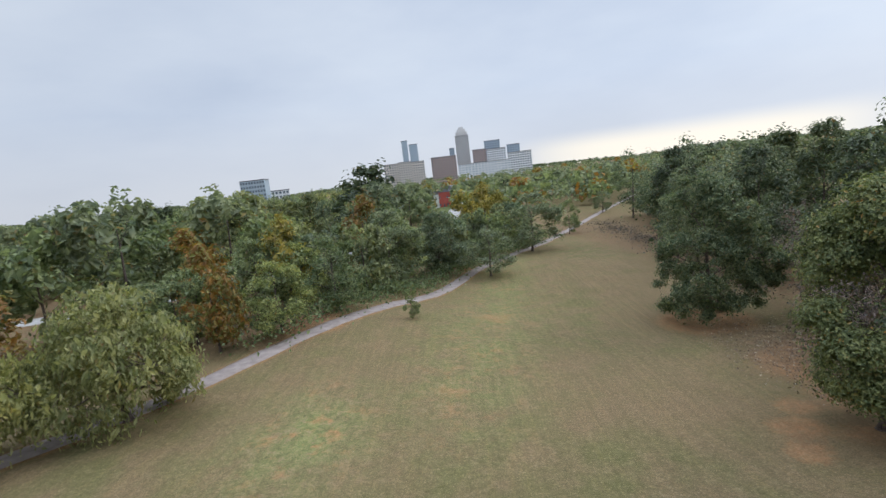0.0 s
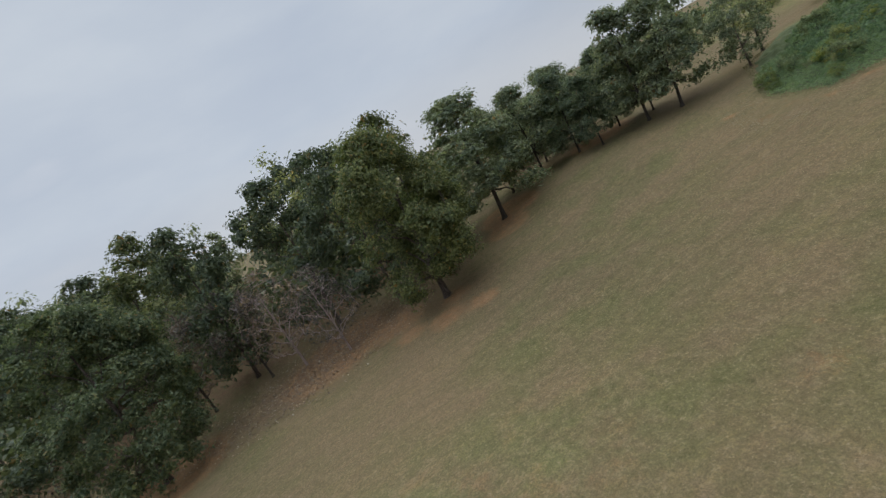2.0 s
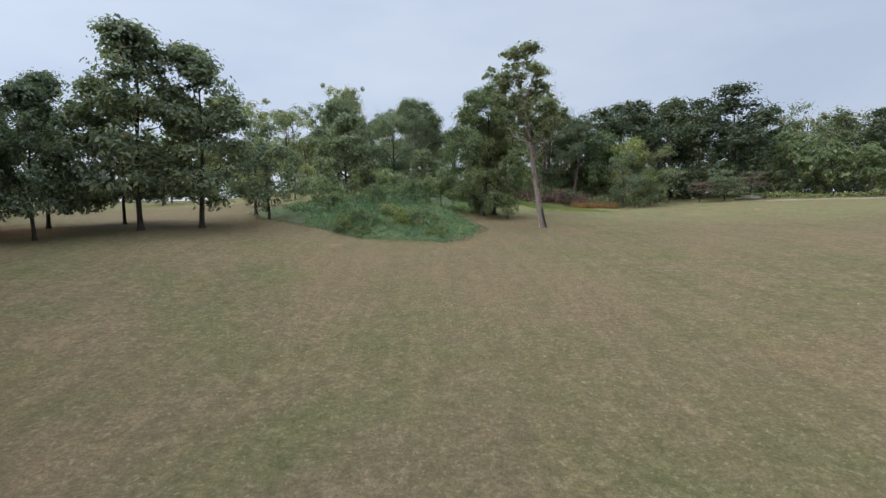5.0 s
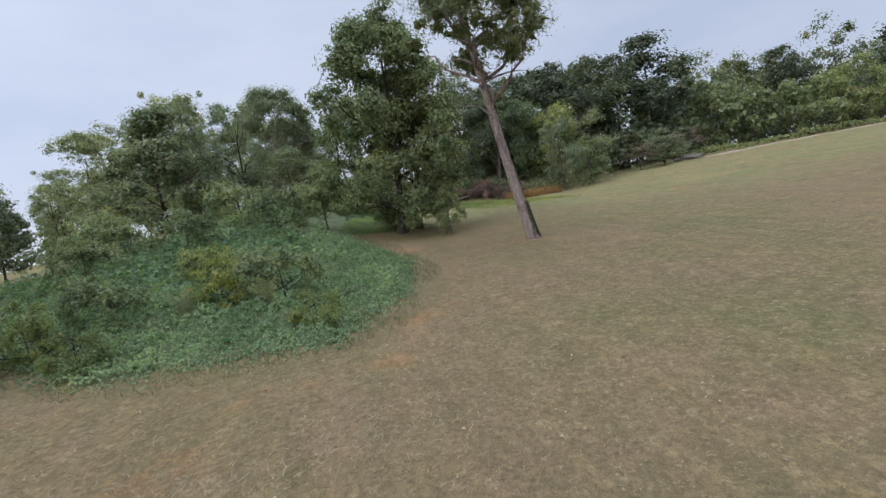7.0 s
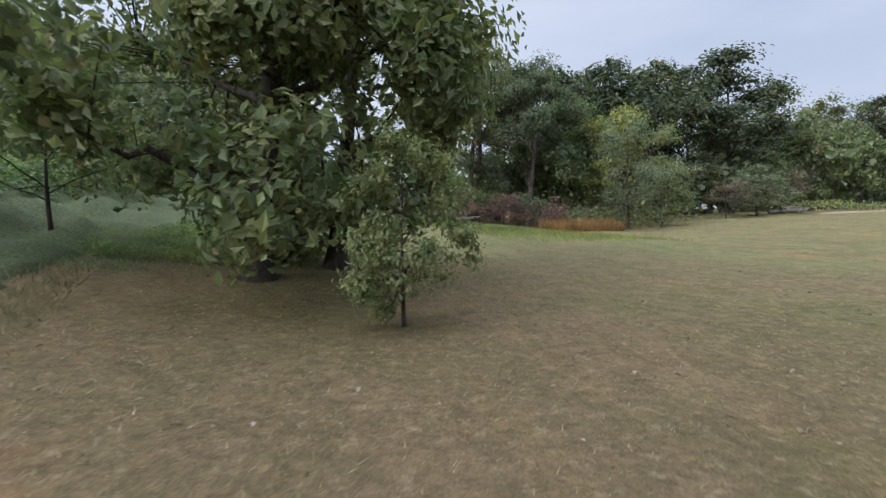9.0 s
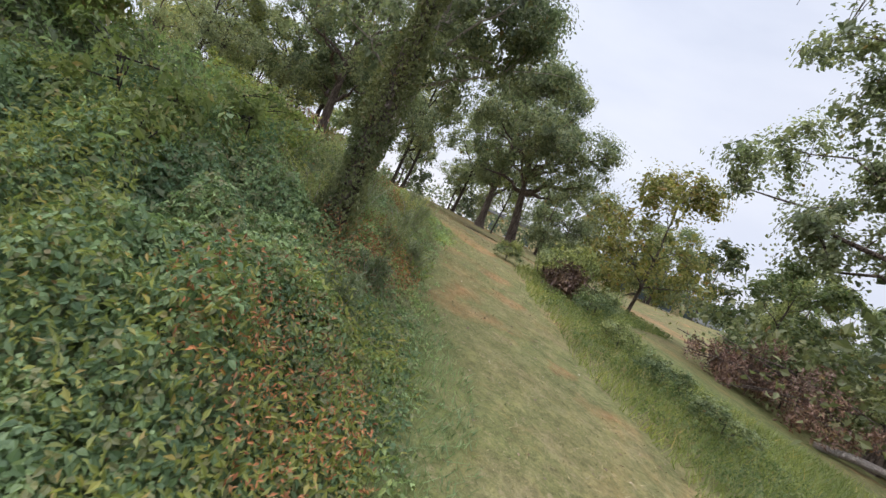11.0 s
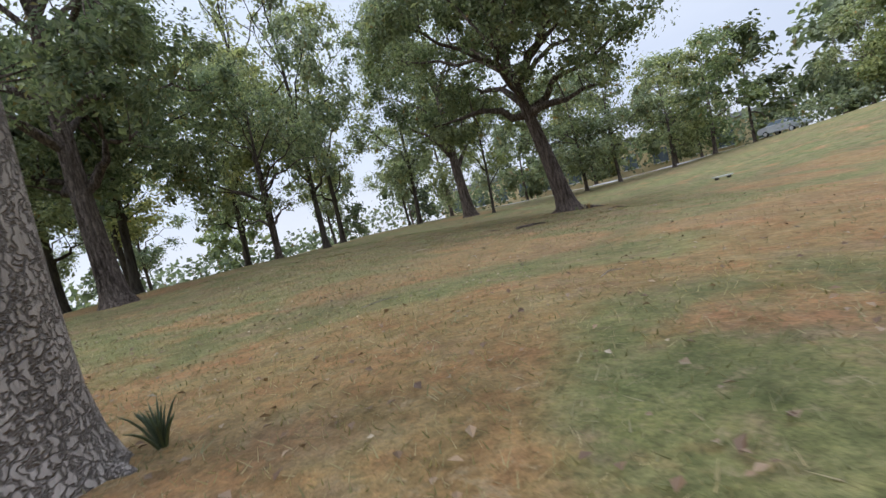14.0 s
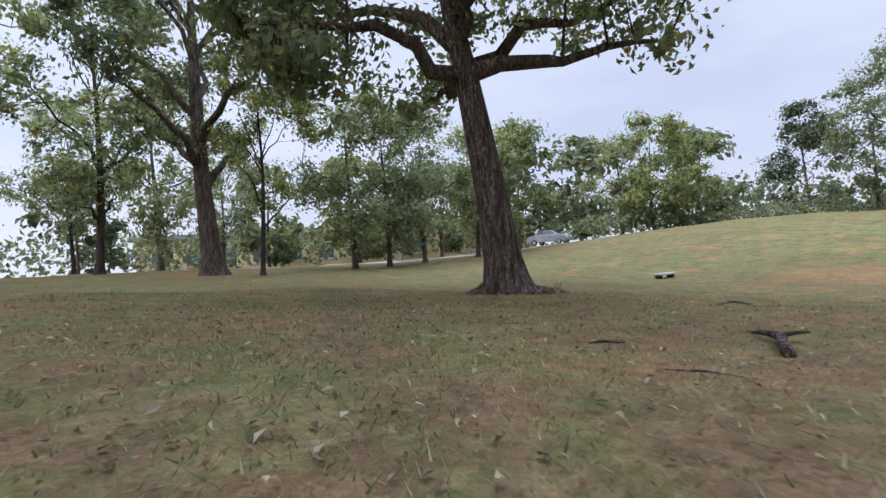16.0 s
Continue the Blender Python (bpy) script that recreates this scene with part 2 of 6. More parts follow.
BLADE = leaf_material("grass_blades", (0.145, 0.142, 0.064), (0.232, 0.208, 0.108), (0.325, 0.276, 0.160), (0.42, 0.34, 0.21), 0.18, 0.3)
LITTER = leaf_material("fallen_leaves", (0.11, 0.065, 0.04), (0.20, 0.13, 0.08), (0.33, 0.24, 0.16), (0.48, 0.40, 0.30), 0.12, 0.1)
BARK = bark_material("oak_bark", (0.055, 0.042, 0.036), (0.235, 0.188, 0.160), 7.0, 12.0, 0.13)
BARK_PALE = bark_material("pale_bark", (0.375, 0.325, 0.290), (0.530, 0.462, 0.412), 9.0, 26.0, 0.09)
BARK_PINE = bark_material("pine_bark", (0.250, 0.190, 0.165), (0.520, 0.415, 0.365), 4.5, 15.0)
BARK_BARE = bark_material("bare_twigs", (0.230, 0.172, 0.158), (0.430, 0.340, 0.310))
BARK_DARK = bark_material("dark_bark", (0.030, 0.025, 0.021), (0.095, 0.080, 0.066))


# ---------------------------------------------------------------- ground
SLOPE = (-1.16, 0.98, 2.89, -0.04, 0.09, -0.38)
SWELLS = [
    (-18, -18, -1.9),
    (-14, 5, -0.69),
    (12, 8, -0.51),
    (-15, 31, 0.71),
    (7, 40, -0.37),
    (4, 72, 1.73),
    (1, 95, -1.05),
    (-10, 118, 0.6),
    (18, 112, -0.08),
    (18, 68, -1.43),
    (32, 112, 2.13),
    (-14, 88, 2.15),
    (-24, 118, 0.97),
    (-2, 12, -1.11),
    (5, -35, -2.34),
    (24, -25, 2.33),
    (48, 68, -0.16),
    (-26, 28, 0.38),
]

TRACK = [(6.5, 44.0), (8.2, 50.0), (9.2, 56.5), (9.2, 60.0), (8.2, 62.6), (6.7, 64.6), (5.2, 66.8), (4.1, 69.8), (2.8, 72.4), (-0.5, 76.5)]
KUDZU = [(-12.5, 39), (-9.0, 35.3), (-4.6, 31.2), (-0.3, 30.8), (1.7, 33.6), (2.6, 38.5), (1.6, 43), (1.2, 48), (1.8, 52.6), (2.8, 55.6), (4.6, 57.4), (6.5, 58.0), (7.0, 59.3), (6.4, 61.0),
         (5.45, 63.2), (4.4, 65.6), (3.9, 67.4), (3.4, 69.0), (2.7, 70.5), (-1.0, 70.2), (-7, 67.6), (-13, 60), (-17, 48)]


def land(x, y):
    """Height of the ground: a slope, gentle swells and the bank under the kudzu."""
    x, y = np.asarray(x, float), np.asarray(y, float)
    u, v = np.tanh(x / 130) * 2, np.tanh((y - 40) / 130) * 2
    h = SLOPE[0] + SLOPE[1] * u + SLOPE[2] * v + SLOPE[3] * u * u + SLOPE[4] * u * v + SLOPE[5] * v * v
    for a, b, s in SWELLS:
        h = h + s * np.exp(-((x - a) ** 2 + (y - b) ** 2) / 392.0)
    h = h + 1.55 * np.exp(-((x + 3.5) ** 2 / 26 + (y - 56) ** 2 / 150))
    h = h - 0.45 * np.exp(-((x + 5) ** 2 + (y - 83) ** 2) / 98)
    return h + 0.05 * np.sin(x * 0.9 + 1.3 * np.sin(y * 0.31)) * np.cos(y * 0.7 + np.sin(x * 0.23))


def z_at(x, y):
    return float(land(x, y))


def inside(poly, x, y):
    """Signed distance to a polygon, positive inside."""
    x, y = np.asarray(x, float), np.asarray(y, float)
    hit, near = np.zeros(x.shape, bool), np.full(x.shape, 1e9)
    for (ax, ay), (bx, by) in zip(poly, poly[1:] + poly[:1]):
        with np.errstate(divide="ignore", invalid="ignore"):
            cross = (bx - ax) * (y - ay) / (by - ay + 1e-12) + ax
        hit ^= ((ay > y) != (by > y)) & (x < cross)
        s = np.clip(((x - ax) * (bx - ax) + (y - ay) * (by - ay)) / ((bx - ax) ** 2 + (by - ay) ** 2), 0, 1)
        near = np.minimum(near, np.hypot(x - ax - s * (bx - ax), y - ay - s * (by - ay)))
    return np.where(hit, near, -near)


def off_line(line, x, y):
    """Distance to an open line."""
    near = np.full(np.shape(x), 1e9)
    for (ax, ay), (bx, by) in zip(line, line[1:]):
        s = np.clip(((x - ax) * (bx - ax) + (y - ay) * (by - ay)) / ((bx - ax) ** 2 + (by - ay) ** 2), 0, 1)
        near = np.minimum(near, np.hypot(x - ax - s * (bx - ax), y - ay - s * (by - ay)))
    return near


def mesh_of(name, verts, faces, mats, smooth=False):
    me = bpy.data.meshes.new(name)
    me.from_pydata([tuple(v) for v in verts] if not isinstance(verts, np.ndarray) else verts.tolist(), [], faces if not isinstance(faces, np.ndarray) else faces.tolist())
    for m in mats if isinstance(mats, (list, tuple)) else [mats]:
        me.materials.append(m)
    if smooth:
        me.polygons.foreach_set("use_smooth", np.ones(len(me.polygons), bool))
    me.update()
    return me


def part(name, bm, mat, parent, label=""):
    """Links a bmesh as one mesh object under a thing or a part."""
    me = bpy.data.meshes.new(name)
    bm.normal_update()
    bm.to_mesh(me)
    bm.free()
    me.materials.append(mat)
    ob = new(name, me)
    ob.parent = parent
    return tagged(ob, label)


def spaced(lo, hi, fine_lo, fine_hi, step, grow=1.18):
    mid = list(np.arange(fine_lo, fine_hi + step / 2, step))
    s, out = step, [fine_hi]
    while out[-1] < hi:
        s *= grow
        out.append(out[-1] + s)
    t, back_out = step, [fine_lo]
    while back_out[-1] > lo:
        t *= grow
        back_out.append(back_out[-1] - t)
    return np.array(back_out[:0:-1] + mid + out[1:])


gx, gy = spaced(-4200, 4200, -40, 62, 0.7), spaced(-4200, 4200, -58, 128, 0.7)
GX, GY = np.meshgrid(gx, gy)
GZ = land(GX, GY)
far = np.clip((np.hypot(GX, GY - 40) - 250) / 600, 0, 1)
GZ = GZ * (1 - far) + far * -9.0
nx, ny = len(gx), len(gy)
ids = np.arange(nx * ny).reshape(ny, nx)
quads = np.stack([ids[:-1, :-1], ids[:-1, 1:], ids[1:, 1:], ids[1:, :-1]], -1).reshape(-1, 4)
ground_mesh = mesh_of("ground", np.stack([GX, GY, GZ], -1).reshape(-1, 3), quads, [], True)
# wear of the turf: bare clay under the trees and on the wheel ruts, lush weeds along the banks
BARE = [(-16.0, 2.0, 5.0, 0.45), (-19.5, -4.0, 7.0, 0.66), (-13.0, 7.0, 3.0, 0.42), (-17, -19, 6, 0.7), (-22, 17, 4, 0.7), (-2.6, 75.2, 1.5, 1.0), (-4.6, 73.4, 1.8, 0.7), (-6.5, 73.6, 1.8, 0.8), (-0.5, 96.5, 2.6, 0.6),
        (-14, 86, 3, 0.6), (7, 38, 1.5, 0.42), (2.5, 40.5, 2.0, 0.42), (-6.0, 76.0, 3.0, 0.5), (2.0, 79, 2.5, 0.6), (6.5, 82, 2.6, 0.6), (-23.5, 30, 5, 0.6), (-8, 112, 5, 0.5), (26, -18, 5, 0.7), (9, -60, 4, 0.6),
        (4.9, 84, 2.6, 0.8), (10, 95, 3.0, 0.8), (-11, 75.7, 2.6, 0.8), (-3.9, 80.7, 1.5, 0.7), (-1.5, 83, 1.6, 0.7), (14, 90, 3, 0.6), (-2.4, 77.0, 1.5, 0.9), (-0.8, 78.2, 1.2, 0.7), (2.0, 82, 2.0, 0.8), (-5.5, 92, 1.5, 0.5), (3.6, 31.5, 1.6, 0.3), (3.4, 36, 1.6, 0.12), (6, -24, 5, 0.4), (4, 53, 1.6, 0.5), (16.5, 60, 4, 0.4), (-5.8, 28.8, 1.1, 0.45), (-2.4, 28.0, 1.6, 0.36), (0.6, 29.6, 1.2, 0.36), (1.2, 31.4, 1.0, 0.42), (2.2, 27.4, 1.8, 0.30), (-8.6, 73.4, 2.2, 0.95), (-2.7, 71.8, 1.0, 0.6), (-4.2, 75.7, 1.4, 0.9), (-1.8, 82.2, 1.5, 0.8), (4.2, 81.2, 1.5, 0.85), (2.9, 71.5, 0.6, 0.9), (3.7, 71.2, 0.7, 0.9), (-2.9, 85.6, 1.6, 0.8), (5.7, 91, 2.0, 0.8), (-3.0, 83.1, 1.1, 0.8), (-10.2, 5.4, 2.6, 0.5), (-12.0, 2.6, 2.2, 0.48), (-8.9, 8.2, 2.0, 0.5), (-18.2, 15.1, 2.4, 0.8), (13.2, 11.3, 1.6, 0.36), (11.9, 12.8, 1.0, 0.36), (5.4, 64.0, 0.7, 0.6), (5.9, 64.3, 0.7, 0.5)]
FOOTPATH = [(60, 34), (47, 14), (38, 4), (32.1, -4), (27.9, -11), (21.2, -21.9), (13.6, -40), (7.0, -57.4), (-11.6, -85), (-46, -155), (-110, -274)]
soil = 0.55 * np.exp(-(off_line(FOOTPATH, GX, GY) / 2.2) ** 2)
for a, b, r, s in BARE:
    soil = np.maximum(soil, s * np.exp(-((GX - a) ** 2 + (GY - b) ** 2) / (r * r)))
d_track = off_line(TRACK, GX, GY)
rut = np.maximum(np.exp(-((d_track - 0.72) / 0.28) ** 2), 0.55 * np.exp(-(d_track / 0.9) ** 2))
soil = np.maximum(soil, (0.18 + 0.34 * np.clip((GY - 61) / 5, 0, 1)) * rut * np.clip((GY - 50) / 6, 0, 1) * np.clip((74 - GY) / 6, 0, 1))
kz = inside(KUDZU, GX, GY)
edge_worn = np.exp(-((kz + 1.2) / 0.9) ** 2) * np.clip((46 - GY) / 6, 0, 1)
soil = np.maximum(soil, 0.34 * edge_worn)
lush = np.clip(np.exp(-((kz + 0.1) / 0.7) ** 2) * np.clip((GY - 46) / 6, 0, 1), 0, 1)
lush = np.maximum(lush, np.clip((d_track - 1.6) / 0.8, 0, 1) * np.exp(-((GX - 12) / 4.0) ** 2 - ((GY - 66) / 9.0) ** 2))
lush = np.maximum(lush, 0.75 * np.clip((7.2 - GX) / 1.5, 0, 1) * np.clip((GX + 2) / 2, 0, 1) * np.clip((GY - 47) / 4, 0, 1) * np.clip((61 - GY) / 3, 0, 1))
shade_wood = np.clip((GX - 22) / 5, 0, 1) * np.clip((-8 - GY) / 8, 0, 1)
woods = np.clip((-GX - 26 - 0.10 * GY) / 6, 0, 1) * np.clip((20 - GY) / 10, 0, 1)
floor_leaf = np.maximum(np.maximum(np.maximum(shade_wood, woods), np.exp(-((GX + 20.5) / 5.0) ** 2 - ((GY + 4.0) / 12.0) ** 2)), 0.85 * np.exp(-((GX + 3.5) ** 2 + (GY - 91) ** 2) / 110.0))
lush = np.maximum(lush, np.clip((np.hypot(GX, GY - 40) - 150) / 60, 0, 1) * np.clip((30 - GY) / 20, 0, 1))
fresh = 0.9 * np.clip((GY - 60) / 10, 0, 1) * np.clip((125 - GY) / 20, 0, 1)
fresh = np.maximum(fresh, np.exp(-(d_track / 2.6) ** 2) * np.clip((GY - 46) / 6, 0, 1))
fresh = np.maximum(fresh, np.exp(-((GX - 20) ** 2 / 16 + (GY - 4) ** 2 / 40)))
fresh = np.maximum(fresh, 0.5 * np.exp(-((GX - 10 - 0.16 * GY) / 5.0) ** 2) * np.clip((10 - GY) / 12, 0, 1) * np.clip((GY + 130) / 40, 0, 1))
fresh = np.maximum(fresh, 0.7 * np.clip((GX - 9) / 8, 0, 1) * np.clip((GY - 36) / 12, 0, 1))
golden = np.exp(-(d_track / 1.75) ** 4) * np.clip((GY - 50) / 6, 0, 1) * np.clip((76 - GY) / 5, 0, 1)
for key, values in (("fresh", fresh), ("golden", golden), ("bare", soil), ("lush", lush), ("litter", floor_leaf)):
    at = ground_mesh.attributes.new(key, "FLOAT", "POINT")
    at.data.foreach_set("value", values.ravel().astype(np.float32))


def ground_material():
    m, n, l, b = material("mown_turf", 0.95, 0.1)
    c = n.new("ShaderNodeTexCoord")

    def attr(key):
        a = n.new("ShaderNodeAttribute")
        a.attribute_name = key
        return a.outputs["Fac"]

    def math_of(kind, a, b2):
        k = n.new("ShaderNodeMath")
        k.operation = kind
        for slot, v in ((0, a), (1, b2)):
            if isinstance(v, (int, float)):
                k.inputs[slot].default_value = v
            else:
                l.new(v, k.inputs[slot])
        k.use_clamp = True
        return k.outputs["Value"]

    o = c.outputs["Object"]
    fine, tuft, patch, broad = noise_of(n, l, o, 14, 5, 0.7), noise_of(n, l, o, 2.6, 5, 0.65), noise_of(n, l, o, 0.33, 5, 0.6), noise_of(n, l, o, 0.07, 3)
    green = ramp(n, l, tuft, [(0.25, (0.084, 0.081, 0.032)), (0.5, (0.124, 0.112, 0.049)), (0.75, (0.166, 0.142, 0.070))])
    straw = ramp(n, l, tuft, [(0.25, (0.118, 0.089, 0.048)), (0.55, (0.168, 0.124, 0.068)), (0.8, (0.228, 0.172, 0.101))])
    base = blend(n, l, ramp(n, l, patch, [(0.38, (0, 0, 0)), (0.62, (1, 1, 1))]), green, straw)
    base = blend(n, l, ramp(n, l, broad, [(0.38, (0, 0, 0)), (0.62, (0.7, 0.7, 0.7))]), base, (0.172, 0.120, 0.070))
    lively = ramp(n, l, tuft, [(0.25, (0.118, 0.140, 0.050)), (0.5, (0.186, 0.194, 0.078)), (0.75, (0.270, 0.245, 0.118))])
    base = blend(n, l, math_of("MULTIPLY", attr("fresh"), ramp(n, l, patch, [(0.40, (1, 1, 1)), (0.62, (0.35, 0.35, 0.35))])), base, lively)
    clay = ramp(n, l, tuft, [(0.2, (0.225, 0.105, 0.050)), (0.55, (0.360, 0.182, 0.092)), (0.85, (0.450, 0.285, 0.178))])
    mottle = noise_of(n, l, o, 1.5, 6, 0.75)
    wear = math_of("SUBTRACT", math_of("MULTIPLY", attr("bare"), 2.4), math_of("MULTIPLY", tuft, 0.6))
    wear = math_of("MULTIPLY", math_of("SUBTRACT", wear, math_of("MULTIPLY", mottle, 0.85)), 1.6)
    scuffs = math_of("MULTIPLY", attr("fresh"), ramp(n, l, noise_of(n, l, o, 0.62, 6, 0.7), [(0.53, (0, 0, 0)), (0.66, (0.8, 0.8, 0.8))]))
    base = blend(n, l, math_of("MULTIPLY", math_of("ADD", math_of("MULTIPLY", attr("fresh"), 0.6), 0.12), ramp(n, l, mottle, [(0.40, (1, 1, 1)), (0.50, (0, 0, 0))])), base, (0.098, 0.108, 0.045))
    base = blend(n, l, math_of("MULTIPLY", math_of("ADD", math_of("MULTIPLY", attr("fresh"), 0.55), 0.15), ramp(n, l, mottle, [(0.53, (0, 0, 0)), (0.63, (1, 1, 1))])), base, (0.245, 0.175, 0.112))
    base = blend(n, l, scuffs, base, clay)
    base = blend(n, l, wear, base, clay)
    herb = ramp(n, l, tuft, [(0.25, (0.060, 0.085, 0.026)), (0.7, (0.130, 0.158, 0.055))])
    base = blend(n, l, math_of("MULTIPLY", attr("lush"), 0.9), base, herb)
    ochre = ramp(n, l, tuft, [(0.3, (0.128, 0.124, 0.050)), (0.52, (0.186, 0.172, 0.074)), (0.7, (0.245, 0.218, 0.108))])
    base = blend(n, l, math_of("MULTIPLY", attr("golden"), ramp(n, l, patch, [(0.36, (0.25, 0.25, 0.25)), (0.58, (0.70, 0.70, 0.70))])), base, ochre)
    base = blend(n, l, math_of("MULTIPLY", wear, attr("golden")), base, clay)
    base = blend(n, l, math_of("MULTIPLY", attr("litter"), ramp(n, l, mottle, [(0.42, (0.1, 0.1, 0.1)), (0.56, (1, 1, 1))])), base, ramp(n, l, tuft, [(0.3, (0.100, 0.060, 0.036)), (0.7, (0.220, 0.132, 0.080))]))
    base = blend(n, l, 0.7, base, ramp(n, l, fine, [(0.3, (0.52, 0.54, 0.50)), (0.5, (0.98, 0.98, 0.98)), (0.7, (1.30, 1.27, 1.2))]), "MULTIPLY")
    clump = noise_of(n, l, o, 5.5, 5, 0.75)
    base = blend(n, l, 0.45, base, ramp(n, l, clump, [(0.36, (0.68, 0.72, 0.62)), (0.5, (1, 1, 1)), (0.64, (1.32, 1.26, 1.12))]), "MULTIPLY")
    thatch = noise_of(n, l, o, 8.0, 4, 0.8)
    base = blend(n, l, ramp(n, l, thatch, [(0.56, (0, 0, 0)), (0.66, (0.55, 0.55, 0.55))]), base, (0.300, 0.232, 0.140))
    base = blend(n, l, ramp(n, l, thatch, [(0.34, (0.5, 0.5, 0.5)), (0.44, (0, 0, 0))]), base, (0.070, 0.066, 0.030))
    swath = n.new("ShaderNodeMapping")
    swath.inputs["Scale"].default_value, swath.inputs["Rotation"].default_value = (2.2, 0.09, 1), (0, 0, 0.12)
    l.new(o, swath.inputs["Vector"])
    base = blend(n, l, 0.40, base, ramp(n, l, noise_of(n, l, swath.outputs["Vector"], 1.0, 4, 0.7), [(0.36, (0.80, 0.84, 0.80)), (0.5, (1, 1, 1)), (0.64, (1.20, 1.14, 1.06))]), "MULTIPLY")
    grain = noise_of(n, l, o, 55, 3, 0.7)
    base = blend(n, l, 0.6, base, ramp(n, l, grain, [(0.32, (0.55, 0.57, 0.5)), (0.5, (1, 1, 1)), (0.68, (1.4, 1.36, 1.25))]), "MULTIPLY")
    l.new(base, b.inputs["Base Color"])
    bump(n, l, fine, b, 0.7, 0.05)
    return m


ground_mesh.materials.append(ground_material())
tagged(new("ground", ground_mesh), "wide mown field of dry grass sloping with bare clay patches", "ground", kind="structure")


# ---------------------------------------------------------------- plants
def tube(points, radii, sides=7):
    """Verts and faces of a tapered round limb through the points."""
    points, verts, faces = [Vector(p) for p in points], [], []
    side = Vector((1, 0.13, 0.07)).normalized()
    for i, (p, r) in enumerate(zip(points, radii)):
        way = (points[min(i + 1, len(points) - 1)] - points[max(i - 1, 0)]).normalized()
        u = (side - way * side.dot(way)).normalized()
        v = way.cross(u)
        verts += [p + (u * math.cos(k * math.tau / sides) + v * math.sin(k * math.tau / sides)) * r for k in range(sides)]
        if i:
            a, b = (i - 1) * sides, i * sides
            faces += [(a + k, a + (k + 1) % sides, b + (k + 1) % sides, b + k) for k in range(sides)]
    faces.append(tuple(range((len(points) - 1) * sides, len(points) * sides)))
    return verts, faces


def gather(pieces):
    verts, faces = [], []
    for v, f in pieces:
        k = len(verts)
        verts += v
        faces += [tuple(i + k for i in face) for face in f]
    return verts, faces


def leaves(rng, centres, size, droop=0.25, wide=0.55, up=0.7, facing=None):
    """Folded leaf blades, four corners each, about the given centres; facing: the side of the clump on which each one sits."""
    n = len(centres)
    s = size * rng.uniform(0.6, 1.4, n)[:, None]
    normal = rng.normal(0, 1 if facing is None else 0.42, (n, 3)) + np.array([0, 0, up]) + (0 if facing is None else facing)
    normal /= np.linalg.norm(normal, axis=1)[:, None]
    along = np.cross(normal, rng.normal(0, 1, (n, 3)))
    along /= np.linalg.norm(along, axis=1)[:, None] + 1e-9
    along[:, 2] -= droop
    across = np.cross(normal, along)
    across /= np.linalg.norm(across, axis=1)[:, None] + 1e-9
    fold = normal * s * 0.16
    v = np.stack([centres - along * s * 0.5, centres + across * s * wide * 0.5 + fold, centres + along * s * 0.5, centres - across * s * wide * 0.5 + fold], 1)
    return v.reshape(-1, 3), np.arange(4 * n).reshape(n, 4)


def ovate(rng, centres, size, droop=0.25, wide=0.8, up=0.9, sets=3, facing=None):
    """Sprays of three broad pointed leaflets, each folded along its midrib."""
    n = len(centres)
    normal = rng.normal(0, 0.6 if facing is None else 0.38, (n, 3)) + (np.array([0, 0, up]) if facing is None else facing)
    normal /= np.linalg.norm(normal, axis=1)[:, None]
    first = np.cross(normal, rng.normal(0, 1, (n, 3)))
    first /= np.linalg.norm(first, axis=1)[:, None] + 1e-9
    second = np.cross(normal, first)
    s = size * rng.uniform(0.65, 1.35, n)[:, None]
    out = []
    for k in range(sets):
        a = k * math.tau / 3 + rng.normal(0, 0.25, n)[:, None]
        along = first * np.cos(a) + second * np.sin(a) + rng.normal(0, 0.22, (n, 3))
        along[:, 2] -= droop
        across = np.cross(normal, along)
        across /= np.linalg.norm(across, axis=1)[:, None] + 1e-9
        foot = centres + along * s * 0.15
        tip = foot + along * s * 1.0 - normal * s * 0.18
        lift = normal * s * 0.12
        r1, r2 = foot + along * s * 0.28 + across * s * wide * 0.48 + lift, foot + along * s * 0.66 + across * s * wide * 0.36 + lift * 0.6
        l1, l2 = foot + along * s * 0.28 - across * s * wide * 0.48 + lift, foot + along * s * 0.66 - across * s * wide * 0.36 + lift * 0.6
        out.append(np.stack([foot, r1, r2, tip, l2, l1], 1))
    v = np.stack(out, 1).reshape(-1, 3)
    k = np.arange(len(v) // 6)[:, None] * 6
    return v, np.concatenate([k + np.array([0, 1, 2, 3]), k + np.array([0, 3, 4, 5])])


def crown_clumps(rng, count, base, height, width, shape=(0.8, 0.6), hollow=0.45, uneven=0.28):
    """Centres of leaf clumps in an uneven crown from base to height."""
    u = rng.beta(1.25, 1.15, count)
    a = rng.uniform(0, math.tau, count)
    r = width / 2 * np.sin(math.pi * np.clip(u, 0.02, 0.985) ** shape[0]) ** shape[1]
    p1, p2 = rng.uniform(0, 6, 2)
    r = r * (1 + uneven * (np.sin(3 * a + p1 + 5 * u) * 0.5 + np.sin(5 * a - p2 + 9 * u) * 0.35 + rng.normal(0, 0.35, count)))
    r = r * (hollow + (1 - hollow) * np.sqrt(rng.uniform(0, 1, count)))
    return np.stack([r * np.cos(a), r * np.sin(a), base + u * (height - base)], 1)


